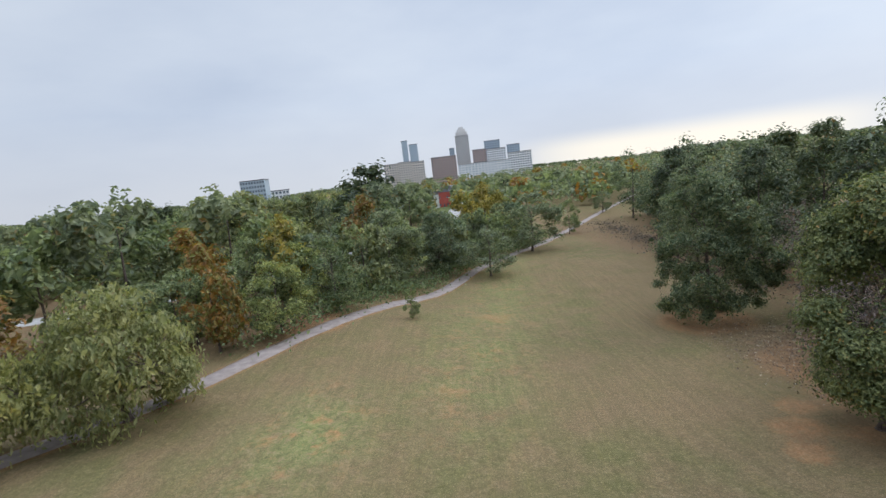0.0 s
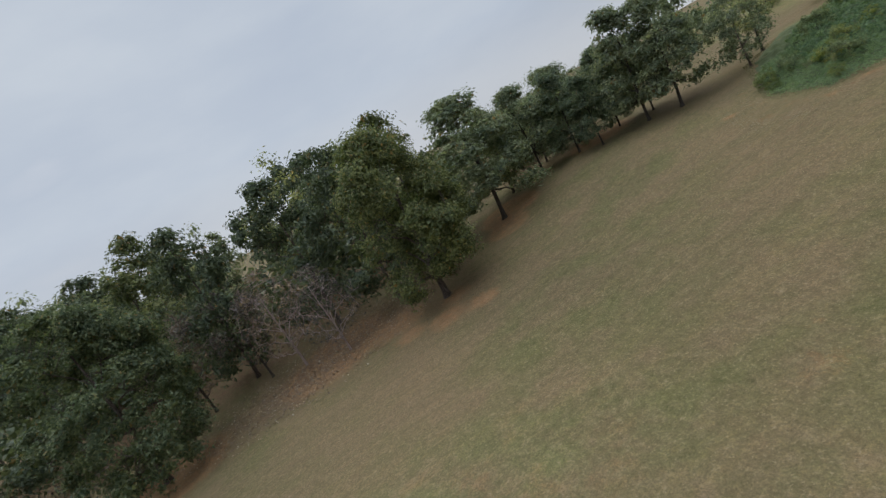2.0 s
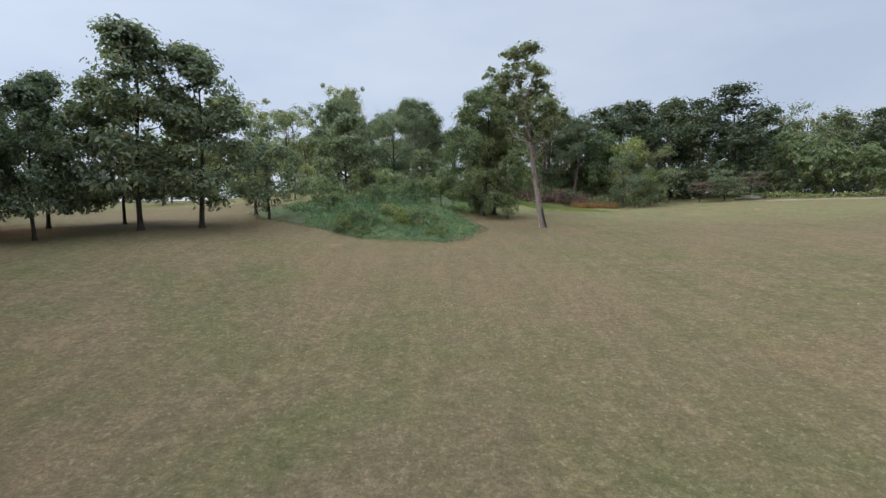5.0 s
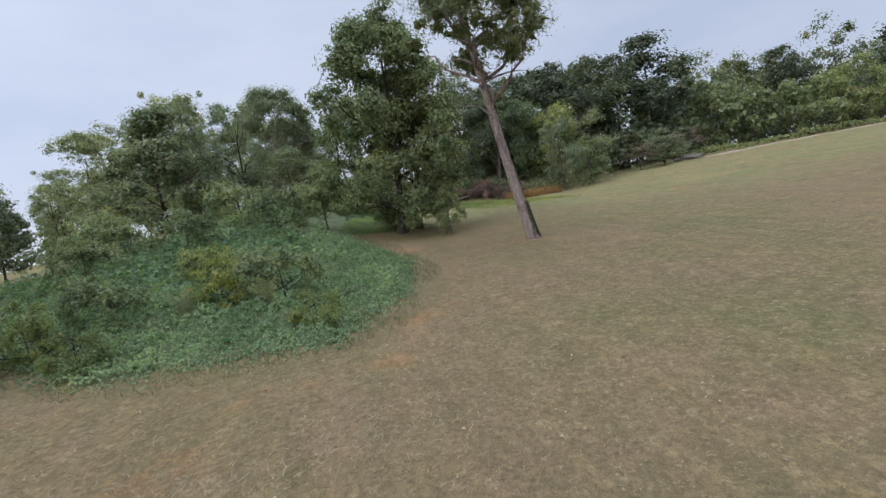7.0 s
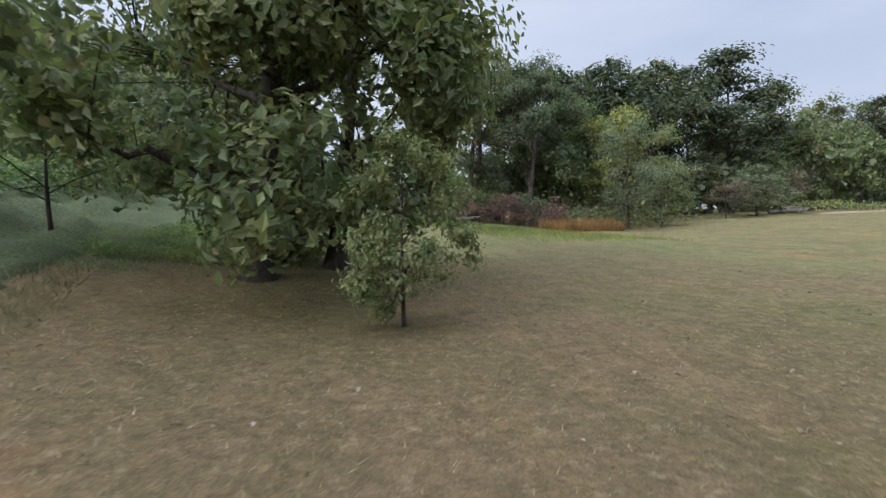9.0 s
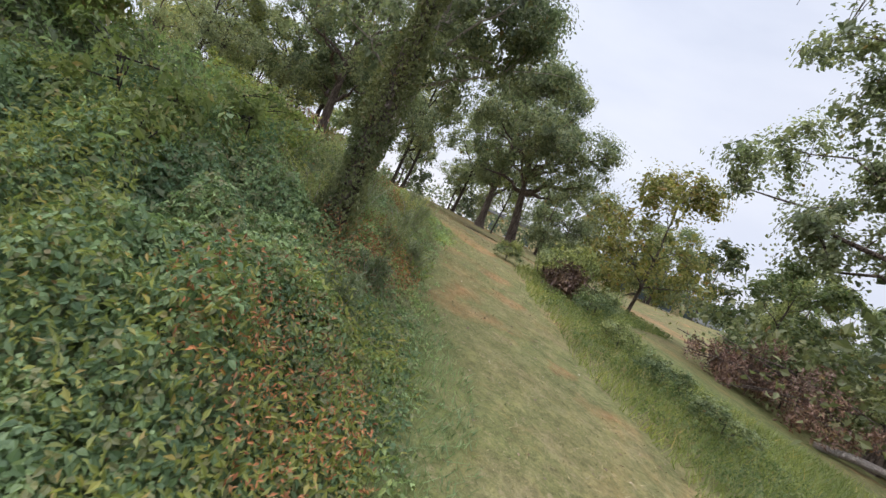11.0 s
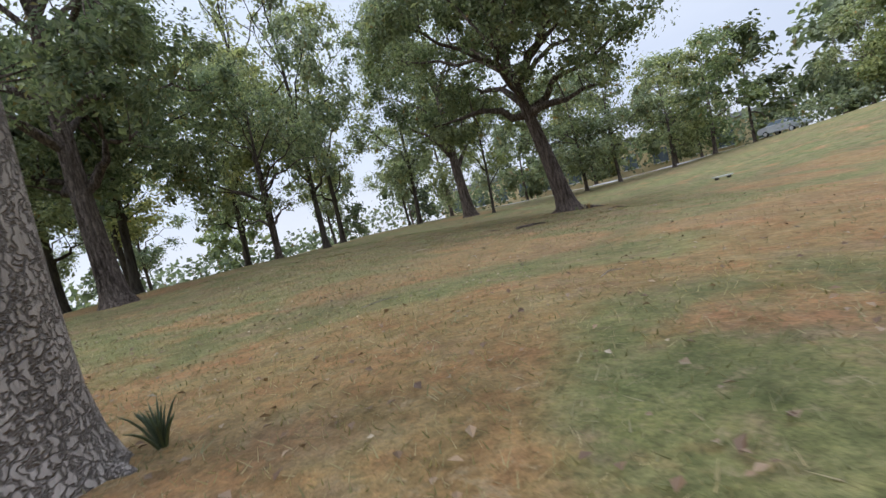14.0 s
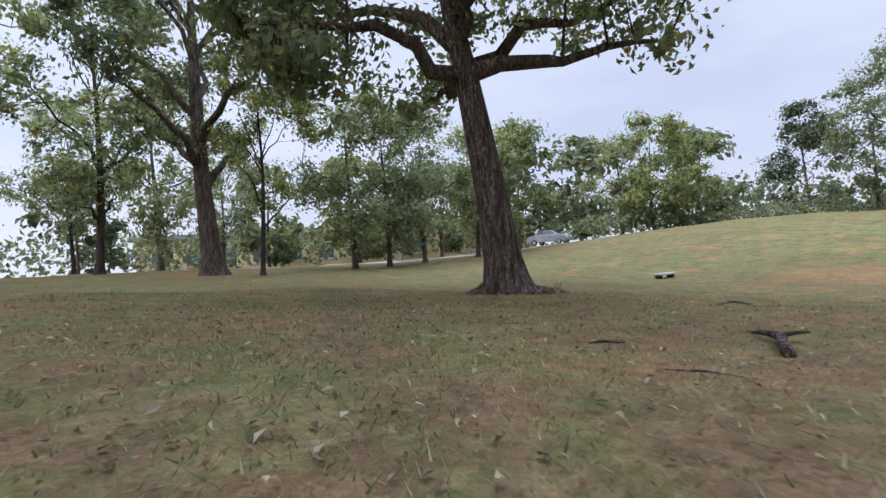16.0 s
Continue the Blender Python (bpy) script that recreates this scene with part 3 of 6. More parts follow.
def lobed_clumps(rng, count, lobes, base, height, width, shape, hollow, uneven, lobe):
    """Centres of leaf clumps that cover the outsides of rounded lobes, and the way each one faces."""
    r = lobe * width
    core = crown_clumps(rng, lobes, base + 0.5 * r, height - 0.75 * r, max(width - 1.15 * r, 0.5 * width), shape, hollow, uneven)
    which = rng.integers(0, lobes, count)
    mid = np.array([0, 0, base + 0.35 * (height - base)])
    out = core - mid
    out /= np.linalg.norm(out, axis=1)[:, None] + 1e-9
    way = rng.normal(0, 1, (count, 3))
    way /= np.linalg.norm(way, axis=1)[:, None]
    way += 0.55 * out[which] + np.array([0, 0, 0.30])
    way /= np.linalg.norm(way, axis=1)[:, None]
    reach = (r * rng.uniform(0.7, 1.3, lobes))[which] * rng.uniform(0.5, 1.0, count) ** 0.5
    at = core[which] + way * reach[:, None] * np.array([1, 1, 0.8])
    at[:, :2] *= 0.47 * width / np.quantile(np.hypot(at[:, 0], at[:, 1]), 0.95)
    at[:, 2] = base + (at[:, 2] - base) * (height - base) / (np.quantile(at[:, 2], 0.99) - base)
    return at, way


def curve(p0, p1, p2, n):
    """Points along a bow from p0 past p1 to p2."""
    return [p0 * (1 - k) ** 2 + p1 * 2 * k * (1 - k) + p2 * k * k for k in np.linspace(0, 1, n)]


def tree(name, seed, height, width, base, trunk, leaf, bark, clumps=110, per=70, clump=0.42, size=0.26, shape=(0.8, 0.6), lean=(0, 0), limbs=8, fork=0.35, label="", droop=0.25, flat=0.7, uneven=0.28, trunk_top=0.8, hollow=0.5, rise=0.8, twigs=True, flare=0.75, hang=0.0, lobes=24, lobe=0.17, wide=0.55, squash=0.85, oval=None, shift=(0, 0)):
    """A tree: flared trunk, bowed limbs with their boughs, and a crown of leaf clumps at the boughs' ends. Its origin is the foot."""
    rng = np.random.default_rng(seed)
    root = new(name)
    lx, ly = lean
    wave = 0.012 * height

    def spine(z):
        return np.array([lx * (z / height) + wave * (math.sin(z / height * 5 + seed) - math.sin(seed)), ly * (z / height) + wave * (math.cos(z / height * 4 + seed) - math.cos(seed)), z])

    zs = sorted([-0.25, 0.0, 0.08, 0.2, 0.4, 0.8] + list(np.linspace(0.12, trunk_top, 9) * height))
    rs = [max(trunk * (1.0 + flare * math.exp(-max(z, 0) / (0.9 * trunk + 0.05))) * max(1 - 0.88 * max(z, 0) / (height * trunk_top), 0.02) ** 0.75, 0.012) for z in zs]
    v, f = tube([spine(z) for z in zs], rs, 14)
    ob = new("trunk", mesh_of("trunk", v, f, bark, True))
    ob.parent = root
    if lobes:
        centres, facing = lobed_clumps(rng, clumps, lobes, base, height, width, shape, hollow, uneven, lobe)
    else:
        centres = crown_clumps(rng, clumps, base, height, width, shape, hollow, uneven)
        facing = np.zeros((clumps, 3))
    if oval:
        axis = np.array([math.cos(radians(oval[0])), math.sin(radians(oval[0]))])
        centres[:, :2] += (oval[1] - 1) * (centres[:, :2] @ axis)[:, None] * axis
    centres[:, :2] += 0.6 * np.array([lx, ly]) * (centres[:, 2:] / height) + np.array(shift) * np.clip(centres[:, 2:] / height * 1.6, 0, 1)
    wood, heads = [], []
    far_off = np.hypot(centres[:, 0], centres[:, 1]) + 0.2 * (centres[:, 2] - base)
    goals = [int(np.argmax(far_off))]
    gap_to = np.linalg.norm(centres - centres[goals[0]], axis=1)
    for _ in range(limbs - 1):
        goals.append(int(np.argmax(gap_to)))
        gap_to = np.minimum(gap_to, np.linalg.norm(centres - centres[goals[-1]], axis=1))
    for k in range(limbs):
        c = centres[goals[k]]
        level = min(max((c[2] - base) / (height - base), 0.0), 1.0)
        z0 = height * (fork + (trunk_top * 0.85 - fork) * level ** 1.3)
        z0 = min(z0, max(c[2] - 0.15 * height, height * fork * 0.8))
        p0 = spine(z0)
        r0 = trunk * (0.62 - 0.34 * level) * (1 - 0.5 * z0 / height)
        mid = p0 + (c - p0) * np.array([0.45, 0.45, rise]) + rng.normal(0, 0.02 * height, 3)
        pts = curve(p0, mid, c, 8)
        pts = [q + rng.normal(0, 0.008 * height, 3) * (0 < i < 7) for i, q in enumerate(pts)]
        wood.append([tube(pts, [max(r0 * (1 - 0.86 * i / 7), 0.012) for i in range(8)], 8)])
        heads.append((np.array(pts), r0))
    if twigs and limbs:
        joints = np.concatenate([h[0][2:] for h in heads])
        owner = np.repeat(np.arange(limbs), 6)
        where = np.tile(np.arange(2, 8), limbs)
        for c in centres:
            gap = np.linalg.norm(joints - c, axis=1) + 0.6 * np.clip(joints[:, 2] - c[2], 0, None)
            j = int(np.argmin(gap))
            k, q0 = owner[j], joints[j]
            r = heads[k][1] * (1 - 0.86 * where[j] / 7) * 0.40
            mid = q0 + (c - q0) * np.array([0.5, 0.5, 0.75]) + rng.normal(0, 0.05, 3) * gap[j] * 0.6
            wood[k].append(tube(curve(q0, mid, c, 4), [max(r, 0.014), max(r * 0.75, 0.012), max(r * 0.45, 0.01), 0.006], 5))
    for pieces in wood:
        ob = new("limb", mesh_of("limb", *gather(pieces), bark, True))
        ob.parent = root
    which = np.repeat(np.arange(clumps), per)
    spread = rng.normal(0, 1, (len(which), 3))
    spread *= (rng.random(len(which)) ** 0.42 * rng.choice([1.0, 1.0, 1.0, 1.0, 1.15], len(which)) / np.linalg.norm(spread, axis=1))[:, None] * np.array([1.65, 1.65, 1.65 * squash]) * clump * rng.uniform(0.55, 1.4, clumps)[which][:, None]
    way = rng.normal(0, 1, (clumps, 3)) * np.array([1, 1, 0.35])
    way /= np.linalg.norm(way, axis=1)[:, None]
    spread += way[which] * (spread * way[which]).sum(1)[:, None] * rng.uniform(0.0, 0.9, clumps)[which][:, None]
    side = spread / (np.linalg.norm(spread, axis=1)[:, None] + 1e-9) * 0.75 + facing[which] * 0.75
    if hang:
        spread[:, 2] -= np.abs(rng.normal(0, hang, len(which)))
    at = centres[which] + spread
    # broader leaves deep in each clump close its heart
    heart = np.repeat(np.arange(clumps), max(per // 8, 3))
    core = centres[heart] + rng.normal(0, 0.42, (len(heart), 3)) * np.array([1, 1, 0.6]) * clump
    at[:, 2] = np.maximum(at[:, 2], 0.15)
    v, f = leaves(rng, at, size, droop, wide, flat * 0.6, side if lobes else None)
    v2, f2 = leaves(rng, core, size * 1.7, droop, 0.7, flat)
    v, f = np.concatenate([v, v2]), np.concatenate([f, f2 + len(v)])
    ob = new("crown", mesh_of("crown", v, f, leaf))
    ob.parent = root
    return tagged(root, label, "tree")


def roots(ob, count, reach, thick, bark, seed):
    """Surface roots that spread from the foot of a trunk."""
    rng = np.random.default_rng(seed)
    for k in range(count):
        a = k * math.tau / count + rng.normal(0, 0.25)
        r = reach * rng.uniform(0.7, 1.3)
        u, bend = np.array([math.cos(a), math.sin(a), 0]), rng.normal(0, 0.12, 3) * np.array([1, 1, 0])
        pts = [u * 0.25 * r + np.array([0, 0, thick * 2.6]), u * 0.5 * r + np.array([0, 0, thick * 1.0]), u * 0.8 * r + bend + np.array([0, 0, thick * 0.25]), u * 1.2 * r + bend * 2 - np.array([0, 0, thick * 0.9])]
        root = new("root", mesh_of("root", *tube(pts, [thick * 1.25, thick, thick * 0.7, thick * 0.35], 8), bark, True))
        root.parent = ob
    return ob


def stand(ob, x, y, turn=0.0, scale=1.0, tall=1.0, sink=0.05):
    """A copy of a tree set on the ground."""
    m = pose(x, y, z_at(x, y) - sink, 0, 0, turn) @ Matrix.Diagonal((scale, scale, scale * tall, 1))
    return copy_thing(ob, m)


def put(ob, x, y, turn=0.0, sink=0.05):
    ob.matrix_world = pose(x, y, z_at(x, y) - sink, 0, 0, turn)
    return ob


# ---------------------------------------------------------------- single trees that the flight passes
pine = put(tree("pine_tree", 11, 12.3, 5.6, 5.8, 0.20, LEAF_PINE, BARK_PINE, 150, 110, 0.36, 0.20, (0.80, 0.55), (-2.4, 0.5), 18, 0.50, "tall leaning pine with bare reddish trunk and open crown", 0.0, 0.9, 0.5, 0.95, 0.3, 0.30, flare=0.35, lobes=34, lobe=0.15, wide=0.14, squash=0.45), 7.1, 38.0)
for z, turn, reach in ((4.6, 200, 1.1), (5.6, 20, 2.4), (6.4, 150, 0.9), (6.9, 350, 1.7)):
    a, c = radians(turn), np.array([-2.5 * z / 13.2, 0.5 * z / 13.2, z])
    end = c + np.array([math.cos(a), math.sin(a), 0.25]) * reach
    stub = new("dead_branch", mesh_of("dead_branch", *tube(curve(c, (c + end) / 2 + np.array([0, 0, 0.3]), end, 6), [0.05, 0.045, 0.04, 0.03, 0.02, 0.008], 6), BARK_PALE, True))
    stub.parent = pine
ivy_rng = np.random.default_rng(3)
iz = ivy_rng.uniform(0.05, 1.4, 900)
ia = ivy_rng.normal(-0.5, 0.45, 900)
v, f = leaves(ivy_rng, np.stack([np.cos(ia) * (0.19 + 0.07 * np.exp(-iz / 0.3) + 0.05 * ivy_rng.random(900)) - 2.5 * iz / 13.2, np.sin(ia) * 0.23 + 0.04 * iz, iz], 1), 0.07)
ivy = new("ivy", mesh_of("ivy", v, f, LEAF_DARK))
ivy.parent = pine
tagged(ivy, "dark ivy climbing the foot of the trunk")

put(tree("hornbeam_tree", 12, 10.9, 7.6, 0.5, 0.19, LEAF_HORNBEAM, BARK_DARK, 260, 120, 0.36, 0.16, (0.50, 0.60), (0.5, 0), 10, 0.14, "dense dark green broadleaf tree branching close to the ground", rise=0.55, hollow=0.55, lobes=40, lobe=0.15, uneven=0.2), 3.8, 46.2)
put(tree("hornbeam_tree", 112, 8.0, 5.8, 0.4, 0.17, LEAF_HORNBEAM, BARK_DARK, 190, 130, 0.36, 0.16, (0.52, 0.55), (0.5, 0), 8, 0.14, "dense green broadleaf tree with low drooping boughs", rise=0.5, hollow=0.55, lobes=28, lobe=0.16, uneven=0.2), 5.0, 47.4)
oak_b = put(tree("oak_tree", 13, 12.8, 10.8, 4.3, 0.21, LEAF_OAK_LIFTED, BARK_PALE, 260, 125, 0.44, 0.17, (0.8, 0.55), (0.8, 0.0), 16, 0.30, "tall oak with pale straight trunk and spreading limbs", rise=0.75, lobes=36, lobe=0.15, hollow=0.3), -3.1, 75.4)
roots(oak_b, 6, 0.5, 0.07, BARK_PALE, 3)
oak_c = put(tree("oak_tree", 14, 14.2, 10.2, 3.7, 0.41, LEAF_OAK_LIFTED, BARK, 460, 115, 0.46, 0.17, (0.70, 0.5), (-2.0, -0.3), 20, 0.41, "broad old oak with thick leaning trunk and wide crown", rise=0.7, uneven=0.22, hollow=0.3, trunk_top=0.60, lobes=40, lobe=0.17, oval=(-25, 1.34), shift=(-0.9, -1.3)), -0.6, 96.6)
roots(oak_c, 9, 1.05, 0.12, BARK, 4)
put(tree("oak_tree", 15, 14.5, 13.0, 3.6, 0.33, LEAF_OAK_LIFTED, BARK, 280, 130, 0.44, 0.17, (0.8, 0.55), (0, 0), 16, 0.28, "large oak with dark trunk on the knoll", hollow=0.3, lobes=36, lobe=0.15), -13.2, 84.8)
put(tree("oak_tree", 16, 14.0, 9.4, 1.1, 0.26, LEAF_FIELD, BARK, 560, 110, 0.48, 0.20, (0.58, 0.45), (0, 0), 12, 0.14, "full round dark green oak at the field edge", hollow=0.5, uneven=0.16, lobes=50, lobe=0.15), -14.1, 6.7)
put(tree("oak_tree", 17, 15.6, 12.4, 0.5, 0.26, LEAF_FIELD, BARK, 460, 105, 0.50, 0.24, (0.56, 0.42), (0, 0), 8, 0.2, "massive dark green oak with crown down to the grass", hollow=0.75, uneven=0.14, lobes=50, lobe=0.13), -17.9, -19.8)
put(tree("locust_tree", 18, 15.6, 11.4, 4.4, 0.27, LEAF_LOCUST_HAZE, BARK, 250, 120, 0.46, 0.17, (0.80, 0.5), (0.3, 0), 16, 0.3, "tall open tree with several dark stems above the brush", rise=0.9, uneven=0.4, hollow=0.35, lobes=32, lobe=0.14, shift=(-2.4, -0.5)), 16.5, 74.5)
put(tree("locust_tree", 118, 12.0, 8.0, 2.0, 0.22, LEAF_OAK, BARK, 170, 140, 0.42, 0.17, (0.8, 0.55), (0.8, 0), 10, 0.2, "leafy tree with dark crossing boughs beside the brush", rise=0.9, uneven=0.4), 19.8, 72.0)
put(tree("maple_tree", 19, 6.8, 6.0, 0.8, 0.09, LEAF_MAPLE, BARK, 140, 48, 0.38, 0.16, (0.7, 0.55), (0, 0), 9, 0.2, "small maple turning yellow beside the mown track", hollow=0.4, lobes=30), 8.9, 80.5)

# vine-covered tree on the bank
vine = put(tree("vine_tree", 20, 9.5, 6.0, 4.8, 0.16, LEAF_OAK_LIFTED, BARK, 110, 110, 0.36, 0.16, (0.8, 0.6), (0.2, 0.6), 7, 0.5, "leaning tree wrapped in climbing vines"), 4.3, 62.4)
vr = np.random.default_rng(31)
vz = vr.beta(1.1, 1.2, 24000) * 6.4
va = vr.uniform(0, math.tau, 24000)
vw = (0.20 + 0.20 * np.exp(-vz / 1.0) + 0.08 * np.sin(vz * 3 + va * 2)) * (0.6 + 0.4 * vr.random(24000))
sway = 0.114 * (np.sin(vz / 1.9 + 20) - math.sin(20)), 0.114 * (np.cos(vz / 2.375 + 20) - math.cos(20))
v, f = leaves(vr, np.stack([np.cos(va) * vw + 0.2 * vz / 9.5 + sway[0], np.sin(va) * vw + 0.6 * vz / 9.5 + sway[1], vz], 1), 0.042, 0.5, 0.7)
ob = new("vine", mesh_of("vine", v, f, LEAF_BRAMBLE_LIFTED))
ob.parent = vine
tagged(ob, "dark green climbing vines")

dead_rng = np.random.default_rng(77)
arm = [np.array(q) for q in ((0.25, 0.30, 4.9), (1.15, 0.3, 5.75), (2.3, 0.6, 6.2), (3.4, 0.9, 6.35), (4.3, 1.3, 5.95))]
twig_bits = [tube(arm, [0.075, 0.06, 0.045, 0.03, 0.012], 8)]
for k in range(34):
    i = int(dead_rng.integers(1, 4))
    q0 = arm[i] + (arm[i + 1] - arm[i]) * dead_rng.random()
    q1 = q0 + dead_rng.normal(0, 1, 3) * np.array([0.45, 0.35, 0.35]) + np.array([0.2, 0.1, -0.15])
    twig_bits.append(tube(curve(q0, (q0 + q1) / 2 + dead_rng.normal(0, 0.1, 3), q1, 4), [0.016, 0.012, 0.009, 0.004], 4))
limb = new("dead_limb", mesh_of("dead_limb", *gather(twig_bits), BARK_PALE, True))
limb.parent = vine
tagged(limb, "bare grey limb with fine dead twigs")

# ---------------------------------------------------------------- kinds of tree that are repeated, near and far
SIZES = {}


def kind(ob, h, w):
    SIZES[ob] = (h, w)
    return ob


round_tree = kind(tree("broadleaf_tree", 21, 10, 8.5, 1.0, 0.16, LEAF_OAK, BARK, 105, 56, 0.52, 0.27, (0.70, 0.52), label="round-crowned green broadleaf tree in leaf", hollow=0.6, lobes=26), 10, 8.5)
cone_tree = kind(tree("pear_tree", 22, 10, 5.6, 0.7, 0.13, LEAF_OAK, BARK_DARK, 165, 60, 0.40, 0.23, (0.52, 0.8), label="upright green tree with pointed crown", rise=0.95, hollow=0.5, lobes=40, lobe=0.14), 10, 5.6)
tall_tree = kind(tree("woodland_tree", 23, 15, 9, 1.2, 0.20, LEAF_DARK, BARK, 150, 52, 0.62, 0.33, (0.66, 0.5), label="tall dark green woodland tree in leaf", hollow=0.6, lobes=30), 15, 9)
green_tree = kind(tree("broadleaf_tree", 24, 9, 8, 0.7, 0.14, LEAF_GREEN, BARK, 80, 62, 0.50, 0.27, (0.68, 0.5), label="bright green broadleaf tree, leafy to the ground", hollow=0.6), 9, 8)
airy_tree = kind(tree("elm_tree", 27, 13, 8, 3.2, 0.15, LEAF_GREEN, BARK_DARK, 85, 80, 0.40, 0.18, (0.8, 0.6), label="slender open-crowned tree with thin foliage", fork=0.22, limbs=10, uneven=0.5), 13, 8)
airy_dark = kind(tree("elm_tree", 127, 13, 8.5, 3.0, 0.17, LEAF_LOCUST_HAZE, BARK_DARK, 85, 80, 0.42, 0.20, (0.8, 0.6), (0.6, 0), fork=0.2, limbs=10, uneven=0.45, label="open-crowned dark-stemmed tree with thin foliage"), 13, 8.5)
willow = kind(tree("willow_tree", 28, 8.6, 10.5, 0.7, 0.22, LEAF_WILLOW, BARK, 320, 46, 0.48, 0.25, (0.50, 0.42), label="pale yellow-green willow with hanging foliage", droop=0.9, hang=0.45, hollow=0.55, lobes=44, lobe=0.16), 8.6, 10.5)
bare_tree = kind(tree("bare_tree", 129, 7.5, 5.6, 1.6, 0.09, LEAF_PURPLE, BARK_BARE, 230, 4, 0.34, 0.12, (0.7, 0.5), label="small leafless tree with fine pinkish grey twigs", fork=0.18, limbs=14, lobes=0, hollow=0.35, rise=0.9), 7.5, 5.6)
purple_tree = kind(tree("plum_tree", 29, 8, 6.5, 1.3, 0.11, LEAF_PURPLE, BARK_DARK, 90, 38, 0.42, 0.17, label="thin tree with dull purple brown leaves", fork=0.2), 8, 6.5)
knoll_oak = kind(tree("oak_tree", 131, 12, 10.5, 2.2, 0.20, LEAF_OAK_LIFTED, BARK, 140, 80, 0.46, 0.18, (0.75, 0.5), (0.3, 0), label="oak with dark trunk and full crown on the knoll", fork=0.22, limbs=12, uneven=0.3, hollow=0.3, lobes=32), 12, 10.5)
heavy_oak = kind(tree("oak_tree", 133, 15, 11, 4.6, 0.36, LEAF_OAK_LIFTED, BARK, 140, 115, 0.44, 0.18, (0.85, 0.55), (0.8, 0), label="tall oak with thick dark forked trunk", fork=0.26, limbs=12, uneven=0.4, hollow=0.3, lobes=30), 15, 11)
# leaf colour chosen pale to imitate haze and backlight on these trees
pale_tree = kind(tree("ash_tree", 134, 9, 7.5, 1.0, 0.14, LEAF_LOCUST_HAZE, BARK, 85, 56, 0.46, 0.21, (0.75, 0.55), label="broadleaf tree behind the lane, haze put into its pale grey-green leaves", hollow=0.5, uneven=0.4), 9, 7.5)
weed_bush = kind(tree("weed_bush", 132, 1.6, 2.2, 0.1, 0.02, LEAF_WEED, BARK_DARK, 44, 52, 0.16, 0.09, (0.7, 0.45), label="yellow-green weedy bush growing out of the kudzu", limbs=5, fork=0.05, lobes=9, lobe=0.22), 1.6, 2.2)
shrub = kind(tree("shrub", 30, 2.6, 3.2, 0.15, 0.04, LEAF_GREEN, BARK_DARK, 46, 44, 0.22, 0.14, (0.7, 0.45), label="low leafy green shrub in weeds", limbs=5, fork=0.05, lobes=9, lobe=0.22), 2.6, 3.2)
far_round = kind(tree("broadleaf_tree", 41, 10, 8.5, 1.0, 0.18, LEAF_OAK, BARK, 64, 21, 0.62, 0.64, (0.7, 0.5), label="round-crowned green tree of the woods", limbs=3, twigs=False, hollow=0.65), 10, 8.5)
far_green = kind(tree("broadleaf_tree", 42, 9, 8, 0.6, 0.16, LEAF_GREEN, BARK, 64, 21, 0.60, 0.60, (0.68, 0.5), label="bright green broadleaf tree of the woods", limbs=3, twigs=False, hollow=0.65), 9, 8)
far_tall = kind(tree("woodland_tree", 43, 15, 9, 1.4, 0.20, LEAF_DARK, BARK, 66, 21, 0.75, 0.74, (0.7, 0.5), label="tall dark green tree of the woods", limbs=3, twigs=False, hollow=0.65), 15, 9)
mid_tall = kind(tree("woodland_tree", 46, 15, 10, 1.4, 0.22, LEAF_OAK, BARK, 85, 34, 0.62, 0.40, (0.7, 0.5), label="tall green tree at the edge of the woods", limbs=5, twigs=False, hollow=0.6), 15, 10)
far_yellow = kind(tree("maple_tree", 44, 9, 6.5, 0.8, 0.15, LEAF_YELLOW, BARK, 60, 28, 0.55, 0.48, (0.62, 0.55), label="maple tree with yellowing autumn leaves", limbs=3, twigs=False, hollow=0.6), 9, 6.5)
far_orange = kind(tree("maple_tree", 45, 9, 6.5, 0.8, 0.15, LEAF_ORANGE, BARK, 60, 28, 0.55, 0.48, (0.62, 0.55), label="maple tree with leaves turning orange brown", limbs=3, twigs=False, hollow=0.6), 9, 6.5)
rnd = random.Random(5)


def plant(k, x, y, h=None, w=None, group=""):
    """Sets a copy of a kind at its true height and width."""
    own = SIZES[k]
    h = h or own[0] * rnd.uniform(0.85, 1.15)
    w = w or own[1] * h / own[0] * rnd.uniform(0.9, 1.1)
    return tagged(stand(k, x, y, rnd.uniform(0, 360), w / own[1], (h / own[0]) / (w / own[1])), group=group)


